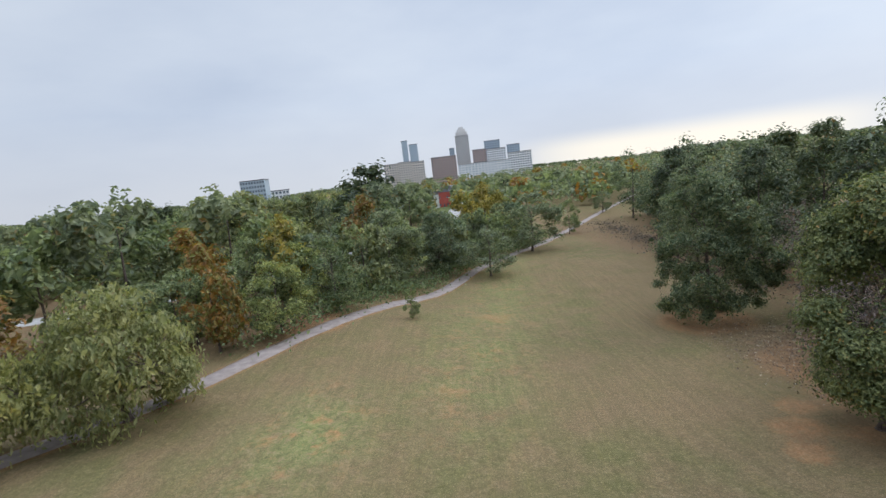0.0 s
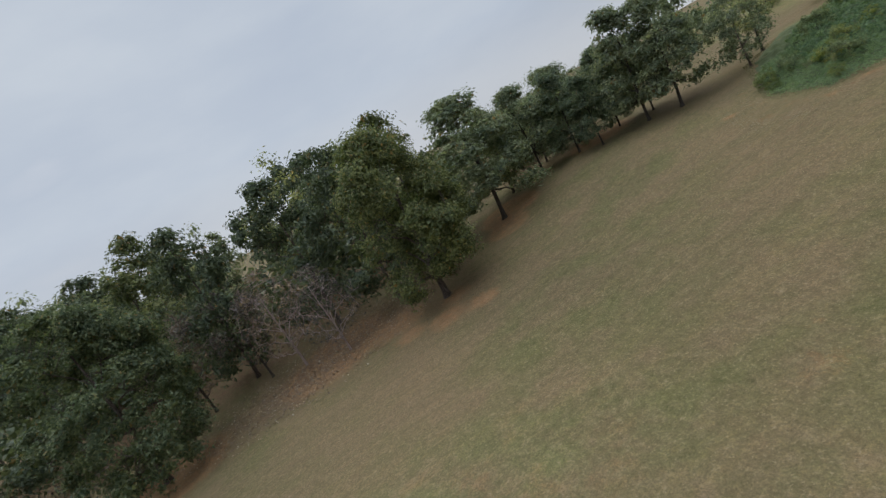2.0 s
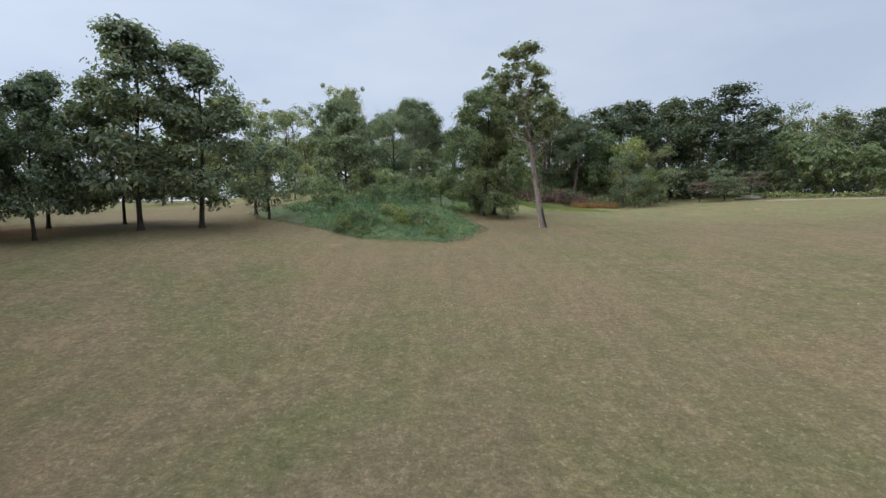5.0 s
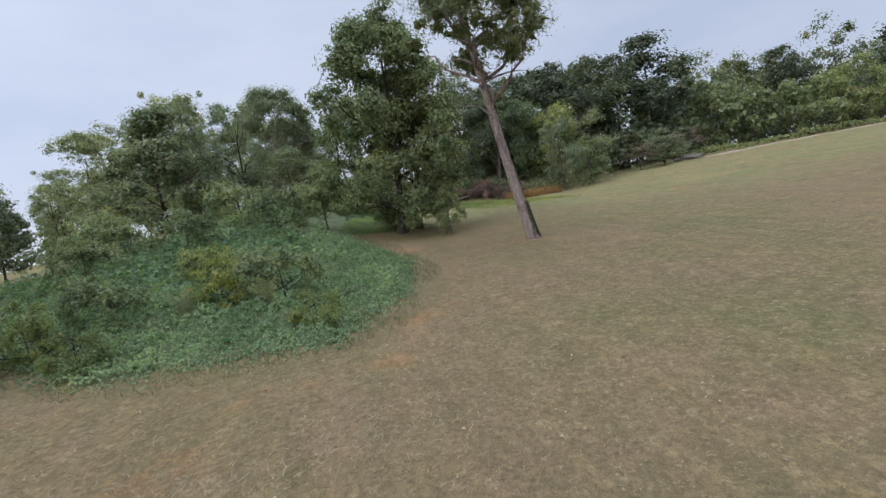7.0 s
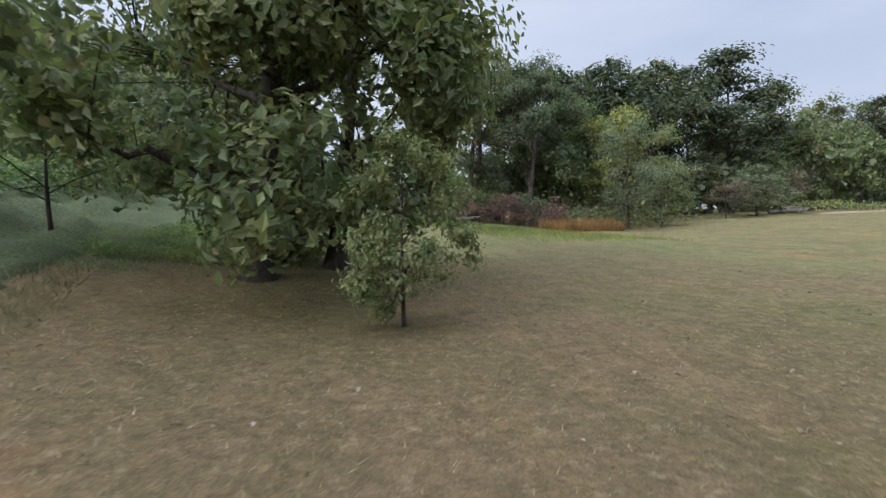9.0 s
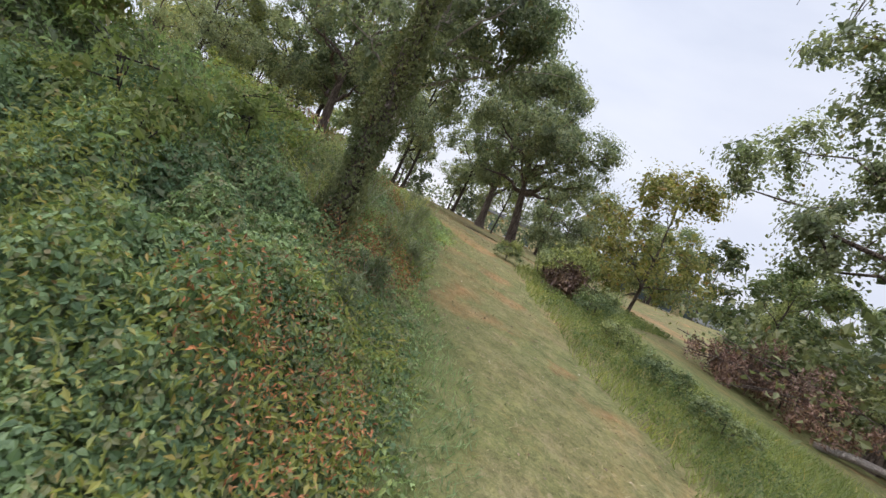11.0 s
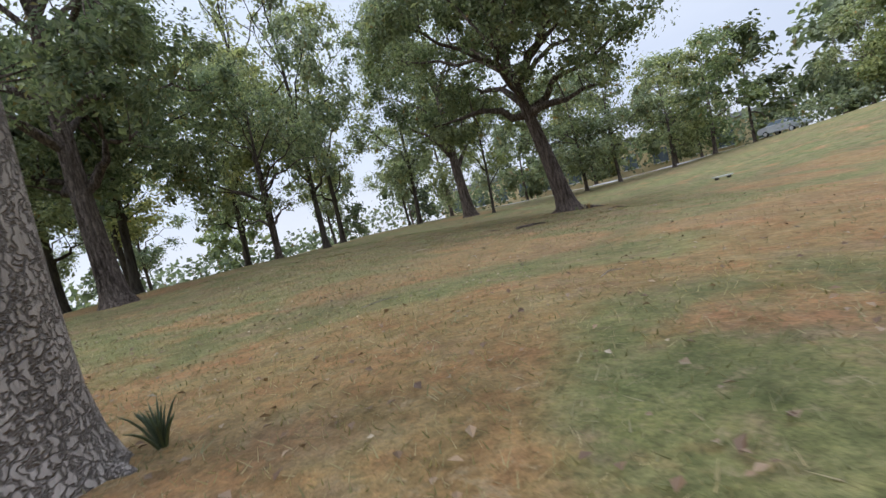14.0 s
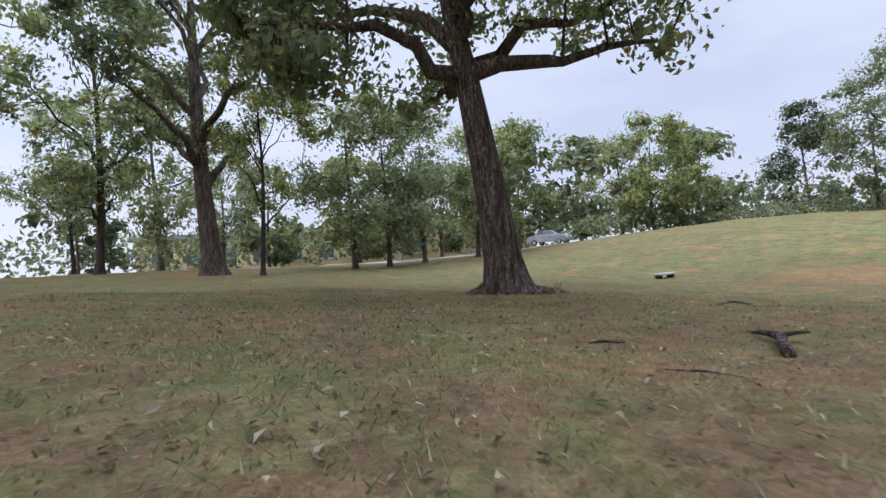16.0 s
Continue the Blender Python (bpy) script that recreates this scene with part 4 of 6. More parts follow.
# the field's edge and the row of pears
for k, x, y, h, w in (
    (bare_tree, -18.2, -2.4, 8.2, 6.0), (cone_tree, -21.0, 16.0, 12.2, 9.6), (cone_tree, -27.5, 29.9, 9.0, 6.8), (cone_tree, -16.5, 31.0, 10.4, 6.2), (cone_tree, -14.0, 32.6, 9.8, 6.2),
    (cone_tree, -18.9, 33.6, 7.5, 4.0), (cone_tree, -19.4, 27.6, 6.9, 3.8), (cone_tree, -21.7, 31.5, 8.1, 4.3), (cone_tree, -23.0, 27.0, 8.5, 4.8), (cone_tree, -25.2, 23.4, 9.5, 6.0), (cone_tree, -26.6, 20.0, 9.7, 6.5),
    (round_tree, -12.0, 38.4, 6.4, 5.0), (airy_dark, -14.3, 42.5, 8.4, 6.5), (green_tree, 5.6, 43.4, 2.0, 1.5),
    (bare_tree, -22.5, -7.0, 10.0, 7.5), (purple_tree, -26.0, -11.0, 9.5, 7.5), (tall_tree, -27.5, -3.0, 16, 9), (tall_tree, -22.5, 3.5, 15, 8.5), (tall_tree, -25.0, 9.5, 15, 8), (tall_tree, -29.0, -13.0, 17, 9), (round_tree, -34.5, -63.5, 12.5, 9.0), (tall_tree, -30.0, -31.0, 17, 10),
    (round_tree, -27.0, -41.0, 13, 9), (round_tree, -30.0, -51.0, 13, 9), (purple_tree, -27.0, -17.5, 11, 8),
    (round_tree, 4.2, -52.1, 8.2, 10.0), (green_tree, 15.3, -20.5, 3.4, 2.2), (round_tree, -6.6, -72.6, 12.5, 14.0), (green_tree, -20.6, -97.6, 9.0, 7.0), (round_tree, -46.1, -152.2, 8, 8),
    (green_tree, 24.6, -24.0, 8.6, 8.2), (green_tree, 28.6, -15.5, 7.4, 7.6), (round_tree, 12.6, -57.0, 11.5, 13), (round_tree, 20.8, -42.0, 12.5, 11.5), (willow, 34.2, 0.8, 9.4, 11.5),
    (willow, 41.0, 7.0, 8.4, 10.0),
):
    plant(k, x, y, h, w, "row of pears" if k is cone_tree else "")
# trees and scrub behind the paved path
for x, y, h, w in ((33.6, -12.0, 10.4, 5.8), (48.0, -4.0, 9.5, 6.5), (26.5, -54.0, 15.0, 10.0), (54, 2, 9, 6)):
    plant(far_orange, x, y, h, w)
for x, y, h, w in ((31.5, -27.5, 11.5, 6.5), (8.0, -80.0, 14.0, 9.0), (-2, -98, 13, 8)):
    plant(far_yellow, x, y, h, w)
for k in range(34):
    s = k / 33
    x, y = 36.5 - 46 * s + rnd.uniform(0, 6.5), -13 - 80 * s + rnd.uniform(-3, 3)
    plant(rnd.choice((far_green, far_round) if k > 12 else (green_tree, far_green, far_round)), x, y, rnd.uniform(6.5, 10.5), group="trees along the footpath")
ROAD = [(150, -5), (90, -40), (63, -56), (52, -64), (38, -105), (14, -189), (10, -260)]
for k in range(190):
    x, y = rnd.uniform(30, 190), rnd.uniform(-200, 20)
    if x < 46 + 0.42 * y + 6 or x < 38 + 0.18 * y or off_line(ROAD, np.array(x), np.array(y)) < 7 or (y < -70 and abs(x - 8.7 - 0.031 * (32.8 - y)) < 8):
        continue
    plant(rnd.choice((far_green, far_round, far_tall, far_round, far_round, far_orange if k % 4 == 0 else far_green)), x, y, rnd.uniform(9, 19), group="woods by the street")
plant(far_tall, 36.0, -116.0, 24.0, 20.0)
for k in range(75):
    x, y = rnd.uniform(-120, 70), rnd.uniform(-300, -90)
    if x < -8 + (y + 90) * 0.52 + 7 or off_line(ROAD, np.array(x), np.array(y)) < 7 or (y < -70 and abs(x - 8.7 - 0.031 * (32.8 - y)) < 8):
        continue
    plant(rnd.choice((far_green, far_round, far_tall, far_round, far_yellow if k % 4 == 0 else far_round)), x, y, rnd.uniform(10, 16), group="woods by the street")
# woods west of the field
for k in range(64):
    x, y = rnd.uniform(-85, -32), rnd.uniform(-130, 12)
    if x > -34 + (y + 60) * 0.2 and y < -60:
        continue
    plant(rnd.choice((mid_tall, mid_tall, tall_tree) if x > -60 else (far_tall, far_round, far_tall)), x, y, rnd.uniform(15, 21), group="western woods")
for k in range(20):
    plant(rnd.choice((round_tree, mid_tall)), rnd.uniform(-64, -29), rnd.uniform(12, 54), rnd.uniform(7, 10))
# woods beyond the pine
for x, y, h, w in ((51.5, 86, 18.0, 15), (40, 84, 15.5, 13), (33, 82, 15, 12), (62, 92, 13, 11), (70, 88, 12, 10), (27, 82, 14, 11), (46, 96, 16, 12), (36, 94, 16, 13), (80, 92, 14, 10), (90, 86, 19, 11), (100, 84, 15, 10), (110, 80, 16, 11)):
    plant(tall_tree if x < 56 else mid_tall, x, y, h, w)
for k in range(40):
    x, y = rnd.uniform(44, 140), rnd.uniform(84, 130)
    plant(rnd.choice((mid_tall, tall_tree)) if x < 95 else far_tall, x, y, rnd.uniform(11, 16), group="woods beyond the pine")
for x, y, h in ((24, 75, 10), (29, 77, 9), (22, 79, 11), (34, 76, 8), (26, 86, 12), (19.5, 76, 8), (30, 70, 5), (25, 67, 7), (28, 73, 9)):
    plant(rnd.choice((pale_tree, green_tree, airy_dark)), x, y, h)
plant(round_tree, 42.8, 73.6, 4.4, 5.6)
for x, y, h in ((38.5, 72.6, 3.2), (47.5, 75.0, 4.0)):
    plant(purple_tree, x, y, h, h * 1.2)
for x, y, h in ((57.9, 80.5, 9.5), (63, 79, 8), (68, 77, 7.5), (74, 76, 8), (81, 77, 10), (88, 76, 8), (96, 78, 9)):
    plant(rnd.choice((green_tree, far_green)), x, y, h)
# trees on the knoll and along the lane behind it
for x, y, h in ((-23.2, 118.6, 11), (-33, 98, 12), (-20.3, 81.2, 8), (-38, 110, 12), (-17, 124.5, 11), (-9, 135, 12), (-13.4, 116.3, 15)):
    plant(rnd.choice((airy_tree, airy_dark)), x, y, h)
for x, y, h, w in ((-14.4, 94.8, 9.5, 8), (-15.3, 101.5, 19.5, 9.5), (-18.2, 100.6, 20, 10), (-23, 104, 15.5, 11), (-18.6, 90.5, 14.5, 10), (-18.5, 110.5, 19, 10), (-12.0, 124, 13, 10), (-24, 91.5, 14.5, 11), (-19.4, 79.0, 8.5, 7), (-23.5, 84.5, 12.5, 9), (-27, 98, 15, 11)):
    plant(airy_dark if x < -18.1 or h > 18 else pale_tree if y > 105 else knoll_oak, x, y, h, w, "oaks on the knoll")
plant(heavy_oak, -7.6, 110.6, 17.5, 13.0)
# trees behind the kudzu
for k, x, y, h, w in ((cone_tree, -9.8, 58.5, 9.0, 6.4), (airy_dark, -4.6, 60.5, 8.2, 5.2), (round_tree, -1.6, 60.6, 4.6, 5.0), (round_tree, -7.6, 60.5, 7.0, 5.0), (airy_dark, -17.5, 66.0, 3.4, 4.2), (cone_tree, -19.2, 57.6, 6.2, 3.4)):
    plant(k, x, y, h, w)
for x, y, h in ((3.0, 58.2, 1.5), (1.4, 56.6, 1.7), (2.6, 60.6, 1.3), (1.8, 63.2, 1.2), (0.2, 65.4, 1.1), (-1.0, 61.5, 1.8), (0.4, 59.0, 1.5), (-2.6, 66.2, 1.0), (2.4, 66.0, 0.9), (-0.6, 55.2, 1.2)):
    plant(weed_bush, x, y, h, group="bushes in the kudzu")
for x, y, h in ((-5.6, 109.0, 9.5), (-21.9, 86.1, 7.5), (-30, 90, 9)):
    plant(airy_tree, x, y, h)
for x, y, h, w in ((-15.4, 73.4, 5.6, 3.6), (-18.2, 75.7, 4.2, 4.2), (-31, 73, 8.0, 4.6), (-36, 70, 8.0, 5.0)):
    plant(pale_tree, x, y, h, w)
for x, y, h in ((-0.9, 113.5, 9.5), (1.4, 115, 9.5), (4.3, 117, 10), (9.0, 119, 9.5), (13, 121.5, 10), (14.5, 131, 9), (26.5, 124, 9.5), (28.5, 122, 10.5), (33, 123, 9)):
    plant(pale_tree if x < 10 else rnd.choice((pale_tree, green_tree)), x, y, h)
for x, y, h in ((43.5, 109, 15.5), (47, 102.5, 15)):
    plant(knoll_oak, x, y, h)
for x, y, h in ((20, 132, 12), (30, 135, 12), (40, 127, 11), (-22, 142, 11), (-35, 146, 12), (-50, 140, 12), (-50, 118, 12), (-46, 100, 12), (-44, 88, 10), (-40, 78, 10), (-52, 70, 10), (-5, 142, 11), (14, 140, 11), (4, 138, 11)):
    plant(rnd.choice((far_round, far_green, far_tall)), x, y, h)
plant(green_tree, 14.0, 79.0, 5.0, 5.0)
for x, y, s in ((4.5, 72.2, 0.7), (6.3, 74.0, 0.9), (12.6, 76.4, 1.6), (14.2, 76.4, 2.2), (16.5, 73.5, 2.4), (18.5, 68.8, 2.2)):
    plant(shrub, x, y, s)
for x, y, h in ((-2.7, 34.4, 1.3), (-0.6, 31.9, 0.8), (-4.8, 32.0, 0.8), (-6.0, 33.0, 1.2), (-3.6, 40.0, 1.0)):
    plant(weed_bush, x, y, h, h * 1.3, "bushes in the kudzu")
for x, y, s in ((-1.3, 34.2, 1.5), (-3.4, 37.2, 1.3), (-4.9, 34.2, 1.4), (-8.0, 41.0, 1.8), (-5.5, 44.0, 2.0), (-2.0, 45.5, 2.4), (0.3, 48.0, 2.6), (-9.5, 47.0, 2.4), (-4.0, 50.0, 2.6), (-12.0, 52.0, 3.0), (-1.0, 53.0, 2.0), (-7.0, 56.0, 2.8)):
    plant(shrub, x, y, s)
for k, (x, y) in zip(SIZES, ((64, -92), (70, -100), (76, -96), (82, -90), (60, -104), (88, -104), (94, -98), (72, -84), (66, -78), (84, -80), (100, -110), (106, -100), (112, -92), (118, -106), (124, -98), (130, -90), (136, -84), (142, -80), (148, -76), (154, -82), (160, -78))):
    put(k, x, y)


# ---------------------------------------------------------------- carpets of small growth
def stuff(name, v, f, mat, label, category):
    return tagged(new(name, mesh_of(name, v, f, mat)), label, category, kind="stuff")


def heap(x, y):
    """Depth of the tangle above the ground."""
    e = np.clip(inside(KUDZU, x, y) / 1.8, 0, 1) ** 1.3
    lumps = np.sin(x * 1.15 + 1.7 * np.sin(y * 0.55)) * np.cos(y * 0.95 + 1.2 * np.sin(x * 0.6)) + 0.5 * np.sin(2.3 * x - 1.1 * y) * np.sin(1.9 * y + x) + 0.3 * np.sin(5.1 * x + 2 * y) * np.sin(4.3 * y - x)
    lumps = lumps + 0.6 * np.sin(4.1 * x + 1.5 * np.sin(2.7 * y)) * np.sin(3.7 * y + 1.2 * np.sin(3.1 * x))
    tufts = np.abs(np.sin(2.9 * x + 1.1 * np.sin(1.7 * y))) * np.abs(np.sin(2.7 * y + 1.3 * np.sin(1.9 * x)))
    return np.sqrt(e) * np.maximum(0.42 + 0.25 * lumps + 0.42 * (tufts - 0.4), 0.06)


rng = np.random.default_rng(8)
# sheet below the kudzu leaves; its dark colour holds the shade of their gaps
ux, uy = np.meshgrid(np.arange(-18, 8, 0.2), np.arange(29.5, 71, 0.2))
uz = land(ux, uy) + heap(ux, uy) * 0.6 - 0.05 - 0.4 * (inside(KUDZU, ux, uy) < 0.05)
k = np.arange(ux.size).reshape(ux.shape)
under = mesh_of("tangle_shade_sheet", np.stack([ux, uy, uz], -1).reshape(-1, 3), np.stack([k[:-1, :-1], k[:-1, 1:], k[1:, 1:], k[1:, :-1]], -1).reshape(-1, 4), plain_material("tangle_shade_colour", (0.040, 0.054, 0.024), (0.135, 0.158, 0.068), 26.0), True)
tagged(new("tangle_shade_sheet", under), "dark sheet under the kudzu leaves, coloured as their shaded depth", "vines", kind="stuff")


def carpet(count, x0, x1, y0, y1, where):
    x, y = rng.uniform(x0, x1, 4 * count), rng.uniform(y0, y1, 4 * count)
    ok = where(x, y)
    return x[ok][:count], y[ok][:count]


def lie(x, y):
    """The way in which the surface of the tangle faces."""
    d = 0.12
    top = [land(x + a, y + b) + heap(x + a, y + b) for a, b in ((d, 0), (-d, 0), (0, d), (0, -d))]
    n = np.stack([(top[1] - top[0]) / (2 * d), (top[3] - top[2]) / (2 * d), np.ones(len(x))], 1)
    return n / np.linalg.norm(n, axis=1)[:, None]


def patchy(x, y, shift):
    """A slowly wandering value by which the plants of the bank share the ground."""
    return np.sin(x * 0.9 + shift + 1.3 * np.sin(y * 0.5 + shift)) * np.sin(y * 0.8 + 2 * shift) + 0.5 * np.sin(2.3 * x + y + shift)


for name, mat, count, size, box, near, wants, label in (
    ("kudzu", LEAF_KUDZU, 26000, 0.050, (-9, 4, 29.5, 44), True, -9, "thick carpet of broad green kudzu leaves on the bank"),
    ("kudzu", LEAF_KUDZU, 20000, 0.15, (-17, 4, 29.5, 52), False, -9, "deep kudzu rolling over the bank"),
    ("kudzu", LEAF_KUDZU, 12000, 0.040, (-4, 7.5, 56, 67.2), True, -0.1, "kudzu tumbling down to the mown track"),
    ("brambles", LEAF_BRAMBLE_LIFTED, 15000, 0.036, (-5, 7.5, 60, 69.5), True, -0.2, "brambles with reddish dying leaves among the kudzu"),
    ("goldenrod", LEAF_WEED, 40000, 0.055, (-5, 7.5, 58.5, 68.0), True, 0.0, "yellow-green weeds tangled in the kudzu"),
    ("dead_stems", LEAF_RUST_DARK, 32000, 0.036, (-6, 7.5, 59, 69.6), True, 0.6, "patches of rust-brown withered leaves in the tangle"),
    ("kudzu", LEAF_KUDZU, 14000, 0.042, (0.5, 7.6, 57, 62.5), True, -9, "deep green kudzu over the side of the bank"),
    ("kudzu", LEAF_LUSH, 7000, 0.040, (1.5, 7.5, 57, 70.0), "rim", -0.3, "kudzu leaves hanging over the edge of the track"),
    # lighter leaf colour added here to brighten ground that the vine tree shades
    ("kudzu", LEAF_LUSH, 9000, 0.036, (3.0, 7.5, 60, 66.5), "rim", -9, "bright young kudzu leaves at the foot of the bank"),
    ("brambles", LEAF_BRAMBLE_LIFTED, 5000, 0.036, (1.5, 7.5, 57, 67.0), "rim", -0.5, "bramble leaves at the edge of the track"),
    ("kudzu", LEAF_LUSH, 7000, 0.052, (-3.5, 4.5, 67.0, 71.5), True, -0.2, "lush kudzu at the end of the bank"),
    ("kudzu", LEAF_KUDZU, 6000, 0.048, (-3.5, 4.5, 67.0, 71.5), True, -9, "deeper green kudzu at the end of the bank"),
    ("brambles", LEAF_BRAMBLE_LIFTED, 18000, 0.10, (-14, 7.5, 48, 70), False, -0.4, "brambles spread over the top of the bank"),
    ("goldenrod", LEAF_LUSH, 22000, 0.10, (-10, 5.0, 50, 70), False, -0.2, "bright yellow-green vines over the crest of the bank"),
    ("kudzu", LEAF_KUDZU, 12000, 0.11, (-14, 7.5, 50, 71.5), False, -0.5, "kudzu leaves over the top of the bank"),
):
    deep, edge = (2.4, 0.02) if near == "rim" else (4.5, 0.02) if near else (99.0, 2.6)
    x, y = carpet(count, *box, lambda a, b: (inside(KUDZU, a, b) > rng.normal(edge, 0.16, a.shape)) & (inside(KUDZU, a, b) < deep) & (patchy(a, b, len(name)) > wants))
    z = land(x, y) + heap(x, y) * rng.uniform(0.50, 1.08, len(x)) + (0.06 + 0.24 * rng.random(len(x)) if name == "dead_stems" else 0.28 * rng.random(len(x)) ** 2 if name == "goldenrod" else 0.10 * rng.random(len(x)) if name != "kudzu" else 0.03)
    if name in ("goldenrod", "dead_stems"):
        stuff(name, *leaves(rng, np.stack([x, y, z], 1), size, 0.1, 0.36, 0.7), mat, label, "weeds")
        continue
    v, f = ovate(rng, np.stack([x, y, z], 1), size, facing=lie(x, y)) if near else leaves(rng, np.stack([x, y, z], 1), size, 0.2, 0.8, 0.2, lie(x, y))
    stuff(name, v, f, mat, label, "vines")


def plume(x, y, tall, seed):
    """A feathery weed: a sheaf of stems set with fine leaves."""
    r = np.random.default_rng(seed)
    root = new("feathery_weed")
    root.matrix_world = pose(x, y, z_at(x, y) + 0.55 * float(heap(np.array(x), np.array(y))))
    at = []
    for _ in range(9):
        lean = r.normal(0, 0.30, 2) * tall
        top = np.array([lean[0], lean[1], tall * r.uniform(0.75, 1.1)])
        line = curve(np.array([*(lean * 0.15), 0.0]), np.array([*(lean * 0.35), top[2] * 0.6]), top, 6)
        new("stem", mesh_of("stem", *tube(line, [0.007, 0.006, 0.005, 0.004, 0.003, 0.002], 4), BARK_PALE, True)).parent = root
        share = r.uniform(0.15, 1.0, 260)
        mid = np.array([np.interp(share, np.linspace(0, 1, 6), [q[k] for q in line]) for k in range(3)]).T
        at.append(mid + r.normal(0, 1, (260, 3)) * (0.10 * (1.15 - share))[:, None])
    new("leaves", mesh_of("leaves", *leaves(r, np.concatenate(at), 0.055, -0.3, 0.17, 0.9), LEAF_PLUME)).parent = root
    return tagged(root, "tall feathery grey-green weed growing out of the vines", "weed", "feathery weeds")


for k, (x, y, tall) in enumerate(((5.2, 62.2, 0.42), (4.8, 63.1, 0.5), (4.3, 64.6, 0.7), (3.9, 65.6, 0.7), (3.5, 66.2, 0.7), (2.9, 67.6, 0.7), (5.6, 61.0, 0.45), (3.6, 64.2, 0.9), (2.4, 65.4, 0.8), (4.9, 60.4, 0.5), (1.0, 66.6, 0.8), (4.9, 64.0, 0.45), (4.0, 62.4, 0.8), (-1.6, 33.2, 0.6), (-3.2, 33.4, 0.7))):
    plume(x, y, tall, 400 + k)


def blades(x, y, tall, thin, tilt=0.35, lift=0.0):
    """Standing grass blades, three corners each."""
    n = len(x)
    h = tall * rng.uniform(0.5, 1.3, n)
    a = rng.uniform(0, math.tau, n)
    side = np.stack([np.cos(a), np.sin(a), 0 * a], 1) * thin * rng.uniform(0.6, 1.4, n)[:, None]
    foot = np.stack([x, y, land(x, y) + lift - 0.01], 1)
    tip = foot + np.stack([rng.normal(0, tilt, n) * h, rng.normal(0, tilt, n) * h, h], 1)
    return np.stack([foot - side, foot + side, tip], 1).reshape(-1, 3), np.arange(3 * n).reshape(n, 3)


def verge(x, y):
    """Distance past the outer edge of the mown track."""
    return x - np.interp(y, [56, 60, 63, 65.7, 68.6, 72, 75, 80], [11.6, 10.6, 9.2, 7.6, 6.1, 4.8, 5.4, 7.5])


# weeds on the banks beside the track
x, y = carpet(34000, -2, 9, 46, 64, lambda a, b: (inside(KUDZU, a, b) > -rng.gamma(2, 0.5, a.shape)) & (inside(KUDZU, a, b) < 1.0) & (off_line(TRACK, a, b) > 1.5))
stuff("weeds", *blades(x, y, 0.09, 0.006, 0.8), LEAF_KUDZU, "tall green weeds at the foot of the bank", "weeds")
x, y = carpet(30000, 5, 20, 54, 80, lambda a, b: (rng.random(a.shape) < (b - 54) / 6) & (verge(a, b) > 0.12 * np.sin(b * 2)) & (verge(a, b) < np.where(b < 70, 8.0, 3.4)))
stuff("weeds", *blades(x, y, 0.20, 0.009, 0.5), LEAF_WEED, "long green grass along the mown track", "weeds")
x, y = carpet(26000, 0.5, 8.5, 47, 60, lambda a, b: (inside(KUDZU, a, b) < 0.3) & (a < 7.0 - 0.16 * np.abs(b - 56) + 0.4 * np.sin(b * 1.7)) & (rng.random(a.shape) < 1.1 - 0.16 * np.clip(-inside(KUDZU, a, b), 0, 6)))
stuff("weeds", *blades(x, y, 0.06, 0.005, 0.9), LEAF_KUDZU, "rough green weeds covering the foot of the slope", "weeds")
x, y = carpet(9000, 0.5, 8.0, 47, 60, lambda a, b: (inside(KUDZU, a, b) < 0.2) & (inside(KUDZU, a, b) > -3.5) & (patchy(1.4 * a, 1.4 * b, 1.0) > 0.0) & (a < 7.1))
stuff("herbs", *ovate(rng, np.stack([x, y, land(x, y) + rng.uniform(0.02, 0.20, len(x))], 1), 0.034), LEAF_KUDZU, "vine runners creeping down the grassy slope", "weeds")
x, y = carpet(5000, 2, 9, 49, 60, lambda a, b: (inside(KUDZU, a, b) > -np.minimum(rng.gamma(2, 0.3, a.shape), 0.8)) & (inside(KUDZU, a, b) < 0.2))
stuff("herbs", *ovate(rng, np.stack([x, y, land(x, y) + rng.uniform(0.02, 0.14, len(x))], 1), 0.026), LEAF_WEED, "low leafy herbs at the foot of the bank", "weeds")
x, y = carpet(10000, 4, 14, 58, 80, lambda a, b: (verge(a, b) > 0.5 + 0.3 * np.sin(b * 3)) & (verge(a, b) < 3.6))
stuff("herbs", *ovate(rng, np.stack([x, y, land(x, y) + rng.uniform(0.03, 0.26, len(x))], 1), 0.035), LEAF_WEED, "leafy green herbs in the grass verge", "weeds")
x, y = carpet(15000, -16, 4, 29, 46, lambda a, b: np.abs(inside(KUDZU, a, b) + 0.15) < 0.45 + 0.25 * np.sin(1.3 * a + b))
stuff("weeds", *blades(x, y, 0.15, 0.007, 0.6), BLADE, "tall dry grass at the edge of the kudzu", "weeds")
x, y = carpet(5000, -9, 4, 66, 73, lambda a, b: (inside(KUDZU, a, b) > -rng.gamma(2, 0.22, a.shape)) & (inside(KUDZU, a, b) < 0.3))
stuff("weeds", *blades(x, y, 0.10, 0.007, 0.6), LEAF_WEED, "lush green grass below the oak", "weeds")
x, y = carpet(9000, -9, 7, 24, 44, lambda a, b: np.abs(inside(KUDZU, a, b) + 1.15) < rng.gamma(2, 0.17, a.shape) * (1 + np.sin(1.9 * b + a)))
stuff("hay", *blades(x, y, 0.030, 0.003, 1.6, 0.012), STRAW, "pale dry cut grass strewn along the kudzu", "grass")
HAY = [(-6.4, 29.2), (-4.2, 28.0), (-1.8, 27.2), (0.4, 27.8)]
